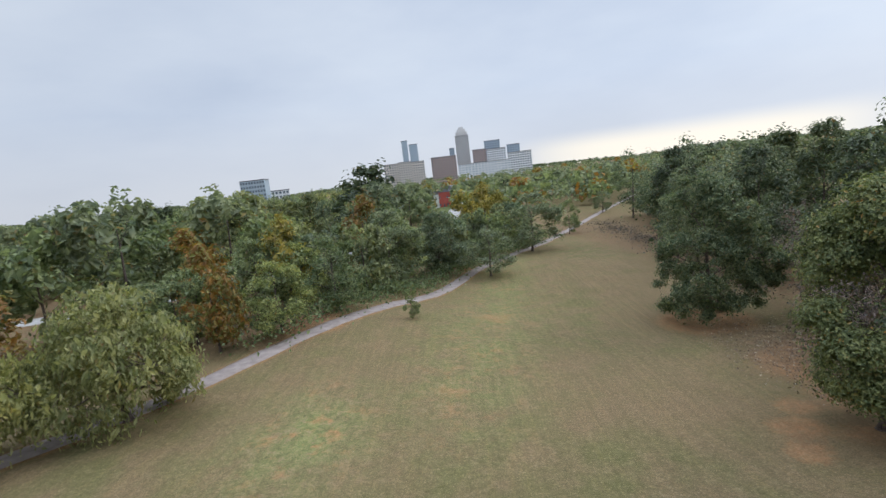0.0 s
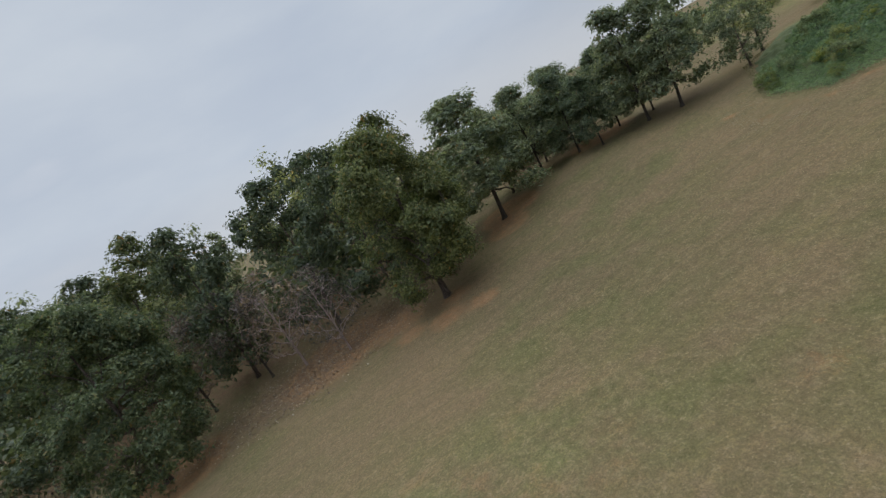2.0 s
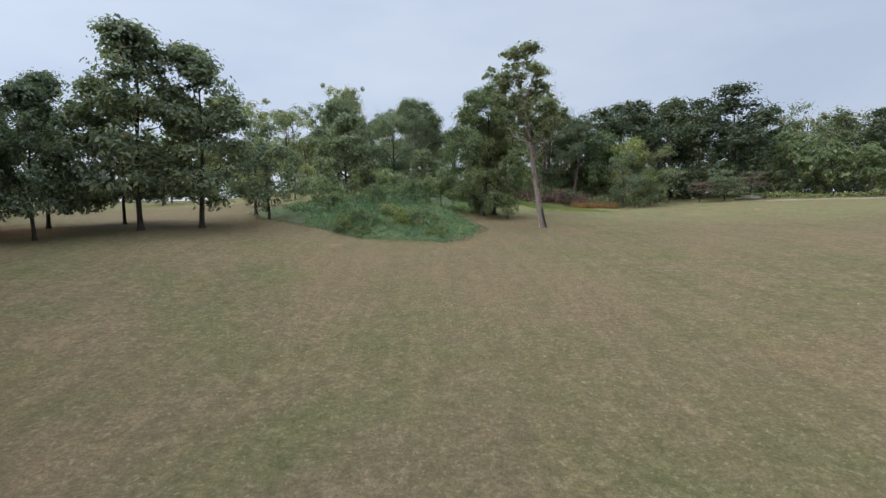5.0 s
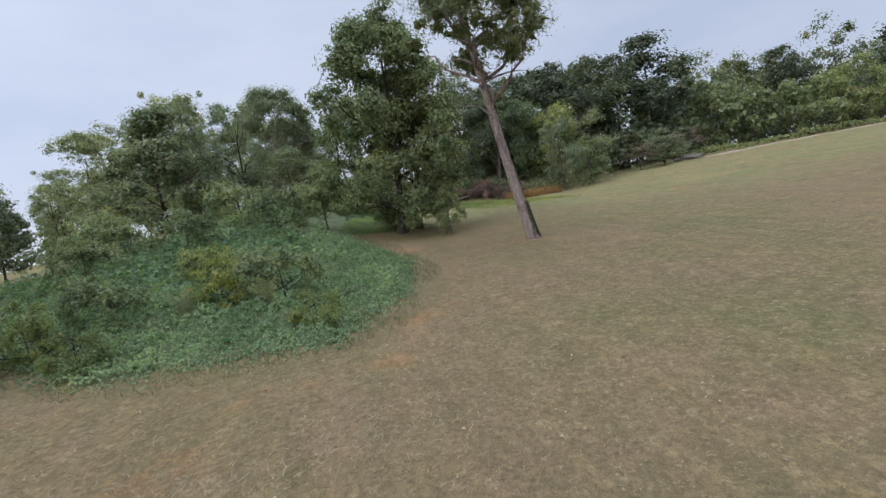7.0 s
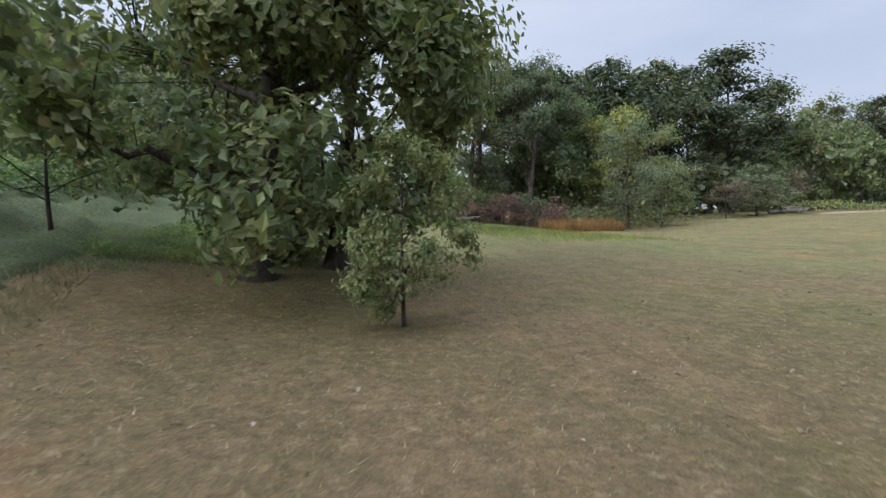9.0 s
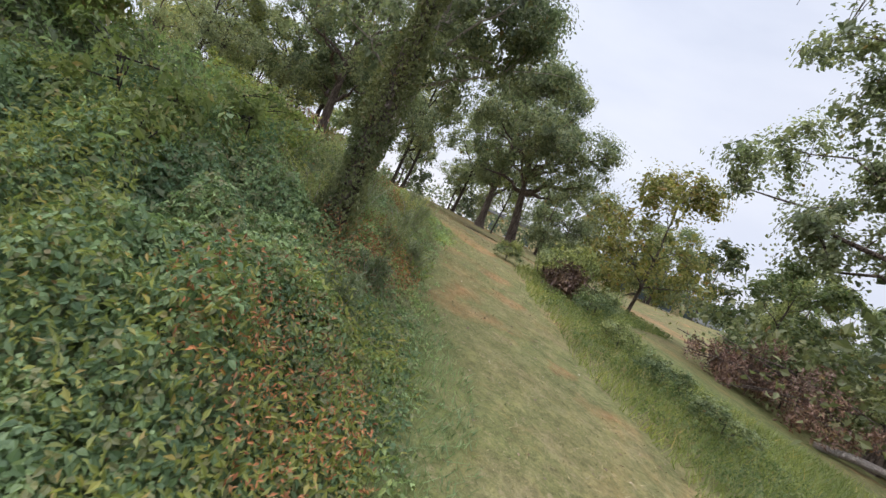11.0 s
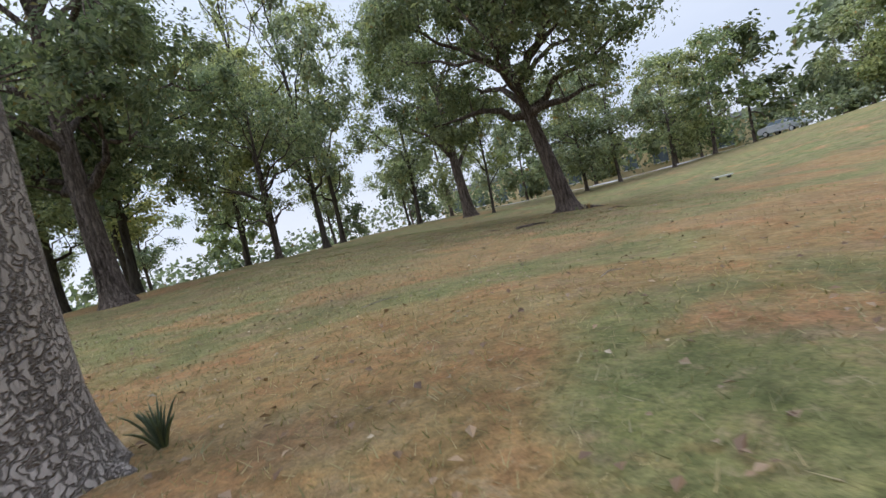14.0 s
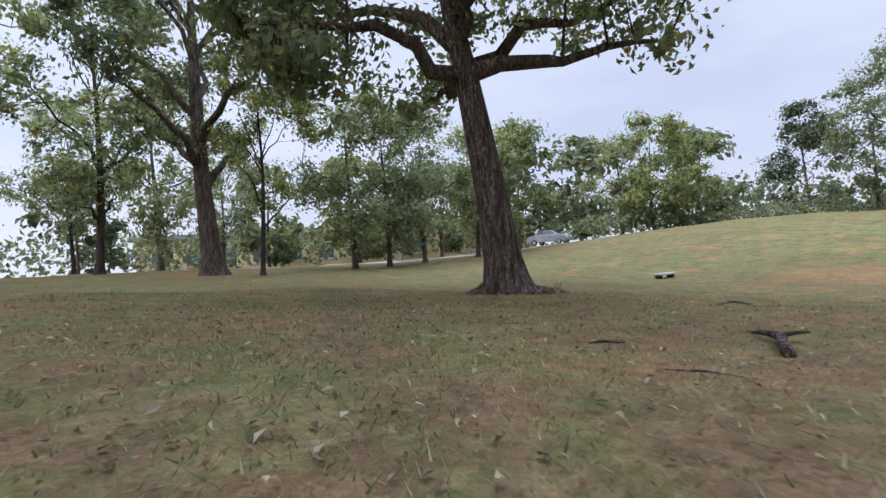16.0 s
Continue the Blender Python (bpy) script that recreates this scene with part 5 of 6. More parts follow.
x, y = carpet(7000, -8, 2, 25, 31, lambda a, b: off_line(HAY, a, b) < rng.gamma(2.0, 0.22, a.shape))
stuff("hay", *blades(x, y, 0.035, 0.004, 1.6, 0.012), STRAW, "strip of pale cut hay before the kudzu", "grass")
# turf close to the low flight
FLIGHT = [(3.6, 67.6), (1.3, 71.1), (-1.7, 73.5), (-4.8, 75.5), (-6.2, 79.0), (-5.9, 83.4), (-5.5, 87.3), (-3.5, 93)]
x, y = carpet(120000, -14, 9, 66, 99, lambda a, b: (off_line(FLIGHT, a, b) < rng.gamma(2.0, 1.9, a.shape)) & (inside(KUDZU, a, b) < -0.1))
stuff("turf", *blades(x, y, 0.042, 0.0045, 0.9), BLADE, "short mown turf with dry blades", "grass")
FLIGHT_LOW = [(-1, 20), (0.6, 26.7), (1.7, 31.7), (3.6, 37.2), (6.0, 44.0), (7.6, 51.6), (7.5, 58), (6.7, 61.8), (4.5, 66)]
x, y = carpet(60000, -8, 16, 16, 70, lambda a, b: (off_line(FLIGHT_LOW, a, b) < rng.gamma(2.0, 1.9, a.shape)) & (inside(KUDZU, a, b) < -0.1))
stuff("turf", *blades(x, y, 0.035, 0.006, 1.1), BLADE, "short mown turf with dry blades", "grass")
x, y = carpet(14000, -12, 4, 84, 99, lambda a, b: patchy(1.7 * a, 1.7 * b, 3.0) > 0.1)
stuff("turf", *blades(x, y, 0.05, 0.005, 0.9), LEAF_WEED, "greener tufts of grass below the old oak", "grass")
# fallen leaves
x, y = carpet(420, -9, 1, 85, 94, lambda a, b: off_line(FLIGHT, a, b) < rng.gamma(2.0, 1.8, a.shape))
stuff("fallen_leaves", *ovate(rng, np.stack([x, y, land(x, y) + 0.035], 1), 0.038, 0.35, 0.6, 1.2, 1), STRAW, "curled pale dry oak leaves on the turf", "leaves")
x, y = carpet(3600, -12, 4, 85, 99, lambda a, b: off_line(FLIGHT, a, b) < rng.gamma(2.0, 2.6, a.shape))
v, f = leaves(rng, np.stack([x, y, land(x, y) + 0.02], 1), 0.032, 0.1, 0.6, 1.5)
stuff("fallen_leaves", v, f, LEAF_RUST, "small brown oak leaves fallen on the turf", "leaves")
x, y = carpet(8000, -16, 10, 66, 104, lambda a, b: off_line(FLIGHT, a, b) < rng.gamma(2.0, 3.0, a.shape))
v, f = leaves(rng, np.stack([x, y, land(x, y) + 0.018], 1), 0.045, 0.0, 0.7, 4.0)
stuff("fallen_leaves", v, f, LITTER, "scattered dry fallen leaves on the turf", "leaves")
x, y = carpet(2600, -6, 16, 14, 66, lambda a, b: off_line(FLIGHT_LOW, a, b) < rng.gamma(2.0, 3.0, a.shape))
v, f = leaves(rng, np.stack([x, y, land(x, y) + 0.018], 1), 0.045, 0.0, 0.7, 4.0)
stuff("fallen_leaves", v, f, LITTER, "scattered dry fallen leaves on the turf", "leaves")
x, y = carpet(7000, -32, -12, -30, 12, lambda a, b: np.hypot((a + 20) / 7, (b + 6) / 14) < rng.uniform(0.3, 1.15, a.shape))
v, f = leaves(rng, np.stack([x, y, land(x, y) + 0.03], 1), 0.16, 0.0, 0.7, 4.0)
stuff("fallen_leaves", v, f, LITTER, "brown leaf litter below the field oaks", "leaves")


# far woods, too many to count
def canopy(count, place, leaf, size, spread, per):
    at = []
    for _ in range(count):
        x, y, top = place()
        c = np.array([x, y, 0.0])
        r = spread * rng.uniform(0.7, 1.3)
        q = rng.normal(0, 1, (per, 3))
        q /= np.linalg.norm(q, axis=1)[:, None]
        q[:, 2] = np.abs(q[:, 2])
        q *= np.array([r, r, r * 0.9]) * rng.uniform(0.6, 1.05, per)[:, None]
        at.append(c + q + np.array([0, 0, top - r * 0.9]))
    return leaves(rng, np.concatenate(at), size, 0.2, 0.8, 0.6)


def far_spot():
    a, d = radians(rng.uniform(-52, 62)), 210 * (2400 / 210) ** rng.random()
    return 8 + math.sin(a) * d, 33 - math.cos(a) * d, -8.5 + rng.uniform(9, 17) + d * 0.003


for mat, count, label in ((LEAF_OAK, 900, "distant dark green tree canopy towards the town"), (LEAF_GREEN, 500, "distant green tree canopy towards the town"), (LEAF_ORANGE, 90, "distant autumn-coloured tree canopy")):
    stuff("far_woods", *canopy(count, far_spot, mat, 2.6, 7.0, 46), mat, label, "woods")


def ridge_spot():
    a, d = radians(rng.uniform(-56, 66)), rng.uniform(2300, 2900)
    return 8 + math.sin(a) * d, 33 - math.cos(a) * d, rng.uniform(8, 14) + 7 * math.sin(a * 9) ** 2


stuff("far_woods", *canopy(520, ridge_spot, LEAF_OAK, 9.0, 17.0, 40), LEAF_OAK, "wooded skyline beyond the town", "woods")


def belt(line, depth, low, high, count, mat, label, size=0.8):
    pts = np.array(line, float)
    seg = np.linalg.norm(np.diff(pts, axis=0), axis=1)
    s = rng.uniform(0, seg.sum(), count)
    along = np.concatenate([[0], np.cumsum(seg)])
    x, y = np.interp(s, along, pts[:, 0]) + rng.normal(0, depth, count), np.interp(s, along, pts[:, 1]) + rng.normal(0, depth, count)
    top = low + (high - low) * (0.5 + 0.3 * np.sin(s * 0.31) + 0.2 * np.sin(s * 0.83 + 1))
    z = land(x, y) + top * np.sqrt(rng.random(count)) * (1 - 0.15 * rng.random(count))
    stuff("scrub_belt", *leaves(rng, np.stack([x, y, z], 1), size, 0.2, 0.8, 0.5), mat, label, "scrub")


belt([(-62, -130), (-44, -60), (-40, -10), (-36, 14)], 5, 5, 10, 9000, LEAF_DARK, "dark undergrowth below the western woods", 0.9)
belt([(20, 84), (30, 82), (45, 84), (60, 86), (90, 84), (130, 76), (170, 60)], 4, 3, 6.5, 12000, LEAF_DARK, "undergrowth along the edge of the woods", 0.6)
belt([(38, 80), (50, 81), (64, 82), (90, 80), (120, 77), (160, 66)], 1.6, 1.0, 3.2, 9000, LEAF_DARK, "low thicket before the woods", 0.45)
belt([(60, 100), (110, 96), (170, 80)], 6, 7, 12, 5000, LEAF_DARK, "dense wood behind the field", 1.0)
belt([(-90, 20), (-75, 50), (-70, 90), (-60, 130), (-40, 160)], 5, 2, 6, 5000, LEAF_OAK, "low woods beyond the knoll", 0.8)
belt([(-30, 152), (-10, 150), (10, 148), (30, 142), (48, 130), (60, 112), (62, 100)], 3.5, 3, 7, 9000, LEAF_OAK, "hedge and trees behind the lane", 0.6)
belt([(30, -12), (26, -22), (20, -36), (13, -52), (2, -70), (-12, -92)], 2.2, 0.8, 3.2, 9000, LEAF_GREEN, "scrub beneath the trees along the paved path", 0.34)
belt([(14, 74), (17, 78), (22, 72), (27, 70), (24, 80)], 2.0, 0.8, 3.0, 9000, LEAF_BRAMBLE_LIFTED, "thicket below the slope", 0.22)
belt([(44, 74), (60, 74.5), (84, 73), (110, 74), (150, 70)], 0.8, 0.5, 1.4, 7000, LEAF_GREEN, "rough grass and scrub along the dirt lane", 0.22)
belt([(20, 122), (33, 123), (45, 119), (60, 110)], 1.2, 1.0, 2.4, 5000, LEAF_OAK, "low hedge behind the crest of the field", 0.3)
belt([(-33, -110), (-29, -40), (-26, -25)], 2.5, 0.6, 2.2, 3500, LEAF_PURPLE, "bare brown scrub below the western trees", 0.3)

# ---------------------------------------------------------------- paths
def ribbon(name, line, width, mat, label, category, lift=0.035):
    """A thin slab that follows the ground, with its edges let in."""
    pts = []
    for (ax, ay), (bx, by) in zip(line, line[1:]):
        n = max(2, int(math.hypot(bx - ax, by - ay) / 2.0))
        pts += [(ax + (bx - ax) * i / n, ay + (by - ay) * i / n) for i in range(n)]
    pts = np.array(pts + [line[-1]], float)
    for _ in range(6):
        pts[1:-1] = (pts[:-2] + 2 * pts[1:-1] + pts[2:]) / 4
    way = np.gradient(pts, axis=0)
    way /= np.linalg.norm(way, axis=1)[:, None]
    side = np.stack([-way[:, 1], way[:, 0]], 1) * width / 2
    verts, faces = [], []
    for i, (p, s) in enumerate(zip(pts, side)):
        for share, drop in ((-1.0, -0.12), (-0.97, lift), (-0.4, lift + 0.02), (0.4, lift + 0.02), (0.97, lift), (1.0, -0.12)):
            q = p + s * share
            verts.append((q[0], q[1], z_at(*q) + drop))
        if i:
            a = 6 * (i - 1)
            faces += [(a + k, a + k + 6, a + k + 7, a + k + 1) for k in range(5)]
    return tagged(new(name, mesh_of(name, verts, faces, mat, True)), label, category, kind="structure")


ASPHALT = plain_material("worn_asphalt", (0.200, 0.165, 0.150), (0.300, 0.255, 0.235), 1.3, 0.9)
CONCRETE = plain_material("pale_concrete", (0.27, 0.26, 0.24), (0.40, 0.38, 0.36), 0.8, 0.9)
DIRT = plain_material("dirt_lane", (0.22, 0.16, 0.11), (0.34, 0.26, 0.19), 1.2, 0.95)
ribbon("footpath", FOOTPATH, 2.3, ASPHALT, "grey paved footpath along the field", "path")
ribbon("road", ROAD, 8.0, CONCRETE, "pale street half hidden by trees", "road", 0.06)
ribbon("dirt_lane", [(46, 71.5), (58, 71.5), (70, 70.5), (84, 69.5), (110, 70), (150, 66)], 2.6, DIRT, "pale dirt lane along the top of the field", "lane", 0.012)
ribbon("lane", [(60, 138), (40, 131.5), (24, 129), (14, 127.5), (0, 127), (-14, 129), (-40, 136)], 4.0, CONCRETE, "pale lane behind the knoll", "road")

# ---------------------------------------------------------------- the town
# distance haze is mixed into the town's blue glass and brick colours
HAZED_GLASS = plain_material("hazed_blue_glass", (0.34, 0.42, 0.50), (0.42, 0.50, 0.57), 0.02, 0.15, 0.6)
TOWER_STONE = plain_material("tower_stone", (0.56, 0.55, 0.54), (0.64, 0.62, 0.60), 0.02)
CREAM = plain_material("cream_wall", (0.66, 0.60, 0.54), (0.73, 0.67, 0.61), 0.05)
HAZED_BRICK = plain_material("hazed_brick", (0.42, 0.31, 0.28), (0.48, 0.37, 0.33), 0.05)
WHITE_WALL = plain_material("white_wall", (0.74, 0.75, 0.76), (0.82, 0.82, 0.82), 0.05)
DARK_GLASS = plain_material("dark_glass", (0.10, 0.13, 0.16), (0.15, 0.18, 0.22), 0.05, 0.15, 0.6)
ROOF = plain_material("grey_roof", (0.15, 0.15, 0.16), (0.24, 0.24, 0.25), 0.3)
RED_WALL = plain_material("red_wall", (0.42, 0.09, 0.07), (0.50, 0.13, 0.10), 0.3)


def box_bm(bm, x0, x1, y0, y1, z0, z1):
    got = bmesh.ops.create_cube(bm, size=1.0)["verts"]
    bmesh.ops.scale(bm, verts=got, vec=(x1 - x0, y1 - y0, z1 - z0))
    bmesh.ops.translate(bm, verts=got, vec=((x0 + x1) / 2, (y0 + y1) / 2, (z0 + z1) / 2))
    return got


def box_part(name, dims, mat, parent, label="", bevel=0.0):
    bm = bmesh.new()
    box_bm(bm, *dims)
    if bevel:
        bmesh.ops.bevel(bm, geom=bm.edges[:], offset=bevel, segments=2, affect="EDGES", profile=0.7)
    return part(name, bm, mat, parent, label)


def block(name, az, dist, width, top, mat, label, glass=DARK_GLASS, bays=6, crown=None, deep=26, turn=0):
    """A building of the town, seen across the woods: body, rows of windows that stand a little proud, parapet."""
    a = radians(az)
    x, y = 8 + math.sin(a) * dist, 33 - math.cos(a) * dist
    root = new(name)
    root.matrix_world = pose(x, y, -10, 0, 0, az + turn)
    h, w = top + 10, width
    box_part("wall", (-w / 2, w / 2, -deep / 2, deep / 2, 0, h), mat, root)
    box_part("roof", (-w / 2 - 0.6, w / 2 + 0.6, -deep / 2 - 0.6, deep / 2 + 0.6, h, h + 1.6), ROOF, root)
    floors = max(2, int(h / 7))
    bm = bmesh.new()
    for b in range(bays):
        x0 = -w / 2 + w * (b + 0.2) / bays
        for fl in range(floors):
            z0 = h * (fl + 0.3) / floors
            box_bm(bm, x0, x0 + w * 0.6 / bays, deep / 2 - 0.2, deep / 2 + 0.5, z0, z0 + h * 0.5 / floors)
    tagged(part("windows", bm, glass, root), kind="stuff")
    if crown:
        for k, (share, up) in enumerate(crown):
            bm = bmesh.new()
            got = box_bm(bm, -w * share / 2, w * share / 2, -deep * share / 2, deep * share / 2, h + 1.6 + sum(c[1] for c in crown[:k]), h + 1.6 + sum(c[1] for c in crown[: k + 1]))
            part("crown_step", bm, mat, root)
    return tagged(root, label, "building")


block("office_tower", -1.22, 1700, 46, 140, TOWER_STONE, "tall stone office tower with stepped top", bays=7, crown=((0.86, 12), (0.62, 10), (0.34, 7)), deep=46)
block("glass_tower", 5.51, 1700, 20, 145, HAZED_GLASS, "slim blue glass tower, colour paled for haze", HAZED_GLASS, 3)
block("glass_tower", 4.52, 1705, 29, 131, HAZED_GLASS, "blue glass tower beside a slimmer one, colour paled for haze", HAZED_GLASS, 4)
block("office_block", 0.07, 1690, 17, 102, HAZED_GLASS, "narrow bluish office block behind the tower", DARK_GLASS, 3)
block("glass_block", -4.64, 1720, 54, 114, HAZED_GLASS, "dark blue glass office block", DARK_GLASS, 6)
block("brick_block", -3.10, 1660, 46, 86, HAZED_BRICK, "dark red brick office block", DARK_GLASS, 5)
block("white_block", -5.06, 1640, 62, 82, WHITE_WALL, "white apartment block of the town", DARK_GLASS, 8)
block("glass_block", -7.05, 1700, 44, 92, HAZED_GLASS, "blue glass block beside white flats", DARK_GLASS, 5)
block("white_block", -7.69, 1600, 76, 62, WHITE_WALL, "white apartment block at the edge of town", DARK_GLASS, 10)
block("long_block", -3.55, 1500, 160, 40, WHITE_WALL, "long low white building with blue windows", HAZED_GLASS, 16)
block("brick_block", 1.16, 1560, 80, 72, HAZED_BRICK, "broad red brick block of the town", DARK_GLASS, 9)
block("cream_block", 7.34, 1560, 48, 66, CREAM, "cream apartment block of the town", DARK_GLASS, 6)
block("cream_block", 5.77, 1540, 42, 68, CREAM, "cream apartment block with many windows", DARK_GLASS, 6)
block("cream_block", 4.29, 1550, 44, 66, CREAM, "cream block beside the glass towers", DARK_GLASS, 6)
block("office_block", 22.69, 900, 42, 41, HAZED_GLASS, "blue glass office block above the woods", DARK_GLASS, 9, turn=-18)
block("office_block", 20.17, 950, 32, 20, WHITE_WALL, "low pale office block above the trees", DARK_GLASS, 5)


def house(x, y, turn, w, d, h, mat, label):
    """A gabled house with roof, windows and door."""
    root = new("house")
    root.matrix_world = pose(x, y, z_at(x, y) - 0.2, 0, 0, turn)
    box_part("wall", (-w / 2, w / 2, -d / 2, d / 2, 0, h), mat, root)
    bm = bmesh.new()
    vs = [bm.verts.new(p) for p in ((-w / 2 - 0.4, -d / 2 - 0.4, h), (w / 2 + 0.4, -d / 2 - 0.4, h), (w / 2 + 0.4, d / 2 + 0.4, h), (-w / 2 - 0.4, d / 2 + 0.4, h), (0, -d / 2 - 0.4, h + w * 0.42), (0, d / 2 + 0.4, h + w * 0.42))]
    for face in ((0, 1, 4), (2, 3, 5), (1, 2, 5, 4), (3, 0, 4, 5), (0, 3, 2, 1)):
        bm.faces.new([vs[i] for i in face])
    part("roof", bm, ROOF, root)
    for k in (-0.28, 0.28):
        for z in (1.0, h * 0.6):
            win = box_part("window", (w * k - 0.5, w * k + 0.5, d / 2 - 0.05, d / 2 + 0.06, z, z + 1.3), DARK_GLASS, root)
            box_part("sill", (w * k - 0.6, w * k + 0.6, d / 2, d / 2 + 0.14, z - 0.1, z), WHITE_WALL, win)
    box_part("door", (-0.5, 0.5, d / 2 - 0.05, d / 2 + 0.07, 0.1, 2.2), DARK_GLASS, root)
    return tagged(root, label, "house")


house(27.0, -292, 20, 9, 10, 9, WHITE_WALL, "white gabled house among the trees")
house(18.0, -300, 0, 9, 10, 10, RED_WALL, "red gabled house beside white ones")
house(12.0, -310, -15, 12, 9, 9, WHITE_WALL, "pale gabled town house with grey roof")
house(46.0, -250, 10, 10, 9, 7, WHITE_WALL, "grey-roofed pale house in the trees")

# low building behind the knoll
hall = new("school_building")
hall.matrix_world = pose(6, 157, z_at(6, 157) - 0.3, 0, 0, -14)
box_part("wall", (-26, 26, -6, 6, 0, 4.6), plain_material("buff_wall", (0.58, 0.47, 0.27), (0.66, 0.55, 0.34), 0.4), hall)
box_part("roof", (-26.6, 26.6, -6.6, 6.6, 4.6, 5.2), ROOF, hall)
for k in range(12):
    win = box_part("window", (-24 + k * 4.1, -22 + k * 4.1, -6.07, -5.9, 1.2, 3.2), DARK_GLASS, hall)
    box_part("sill", (-24.1 + k * 4.1, -21.9 + k * 4.1, -6.16, -6.0, 1.08, 1.2), WHITE_WALL, win)
tagged(hall, "long low buff-walled building behind the trees", "building")


# ---------------------------------------------------------------- things on the ground
def street_lamp(x, y, turn):
    root = new("street_lamp")
    root.matrix_world = pose(x, y, z_at(x, y), 0, 0, turn)
    steel = plain_material("galvanised_steel", (0.45, 0.46, 0.47), (0.58, 0.58, 0.58), 6, 0.4, 0.5, 0.6)
    ob = new("pole", mesh_of("pole", *tube([(0, 0, -0.2), (0, 0, 4), (0, 0, 8.6), (0.5, 0, 9.2), (1.6, 0, 9.4)], [0.11, 0.09, 0.07, 0.06, 0.05], 10), steel, True))
    ob.parent = root
    box_part("lamp_head", (1.3, 2.1, -0.14, 0.14, 9.3, 9.5), steel, root, "grey lamp head", 0.04)
    return tagged(root, "tall grey steel street lamp by the road", "street lamp")


street_lamp(58.5, -60.0, 200)


def wheel(parent, x, y, z, r, w):
    tyre_mat, rim_mat = RUBBER, ALLOY
    bm = bmesh.new()
    bmesh.ops.create_cone(bm, cap_ends=True, segments=24, radius1=r, radius2=r, depth=w, matrix=pose(x, y, z, 90, 0, 0))
    bmesh.ops.bevel(bm, geom=[e for e in bm.edges if len(e.link_faces) == 2 and e.calc_face_angle(0) > 1.0], offset=0.04, segments=2, affect="EDGES")
    tyre = part("wheel", bm, tyre_mat, parent, "black tyre")
    bm = bmesh.new()
    bmesh.ops.create_cone(bm, cap_ends=True, segments=20, radius1=r * 0.62, radius2=r * 0.62, depth=w + 0.02, matrix=pose(x, y, z, 90, 0, 0))
    part("rim", bm, rim_mat, tyre, "silver rim")


RUBBER = plain_material("tyre_rubber", (0.02, 0.02, 0.02), (0.04, 0.04, 0.04), 8)
ALLOY = plain_material("alloy", (0.4, 0.4, 0.42), (0.55, 0.55, 0.56), 8, 0.35, 0.5, 0.8)
SILVER = plain_material("silver_paint", (0.30, 0.32, 0.345), (0.38, 0.40, 0.42), 2, 0.35, 0.5, 0.3)


def car(x, y, turn):
    root = new("car")
    root.matrix_world = pose(x, y, z_at(x, y) + 0.05, 0, 0, turn)
    side = [(-2.2, 0.35), (-2.25, 0.75), (-2.05, 0.95), (-1.35, 1.02), (-0.75, 1.42), (0.55, 1.45), (1.25, 1.02), (2.05, 0.86), (2.25, 0.6), (2.2, 0.35)]
    bm = bmesh.new()
    a = [bm.verts.new((px, -0.86 if pz < 1.1 else -0.68, pz)) for px, pz in side]
    b = [bm.verts.new((px, 0.86 if pz < 1.1 else 0.68, pz)) for px, pz in side]
    bm.faces.new(a)
    bm.faces.new(b[::-1])
    for i in range(len(side)):
        j = (i + 1) % len(side)
        bm.faces.new((a[j], a[i], b[i], b[j]))
    bmesh.ops.recalc_face_normals(bm, faces=bm.faces[:])
    bmesh.ops.bevel(bm, geom=bm.edges[:], offset=0.05, segments=2, affect="EDGES")
    part("body", bm, SILVER, root)
    for s in (-1, 1):
        bm = bmesh.new()
        vs = [bm.verts.new((px, s * py, pz)) for px, py, pz in ((-1.15, 0.865, 1.06), (-0.7, 0.72, 1.38), (0.5, 0.72, 1.40), (1.05, 0.865, 1.06), (-1.15, 0.80, 1.06), (-0.7, 0.66, 1.38), (0.5, 0.66, 1.40), (1.05, 0.80, 1.06))]
        for face in ((0, 1, 2, 3), (7, 6, 5, 4), (0, 4, 5, 1), (1, 5, 6, 2), (2, 6, 7, 3), (3, 7, 4, 0)):
            bm.faces.new([vs[i] for i in face])
        bmesh.ops.recalc_face_normals(bm, faces=bm.faces[:])
        part("side_window", bm, DARK_GLASS, root)
        box_part("headlight", (2.1, 2.27, s * 0.65 - 0.16, s * 0.65 + 0.16, 0.62, 0.78), WHITE_WALL, root, "clear headlight", 0.02)
        for wx in (-1.35, 1.35):
            wheel(root, wx, s * 0.8, 0.31, 0.31, 0.2)
    for x0, z0, x1, z1 in ((1.28, 1.03, 0.62, 1.42), (-1.4, 1.03, -0.82, 1.40)):
        bm = bmesh.new()
        off = 0.02 if x0 > 0 else -0.02
        vs = [bm.verts.new(p) for p in ((x0 + off, -0.7, z0), (x0 + off, 0.7, z0), (x1 + off, 0.6, z1), (x1 + off, -0.6, z1), (x0, -0.7, z0 - 0.04), (x0, 0.7, z0 - 0.04), (x1, 0.6, z1 - 0.04), (x1, -0.6, z1 - 0.04))]
        for face in ((0, 1, 2, 3), (7, 6, 5, 4), (0, 4, 5, 1), (1, 5, 6, 2), (2, 6, 7, 3), (3, 7, 4, 0)):
            bm.faces.new([vs[i] for i in face])
        bmesh.ops.recalc_face_normals(bm, faces=bm.faces[:])
        part("windscreen", bm, DARK_GLASS, root)
    return tagged(root, "silver-grey saloon car parked on the lane", "car")


car(21.5, 128.7, 300)


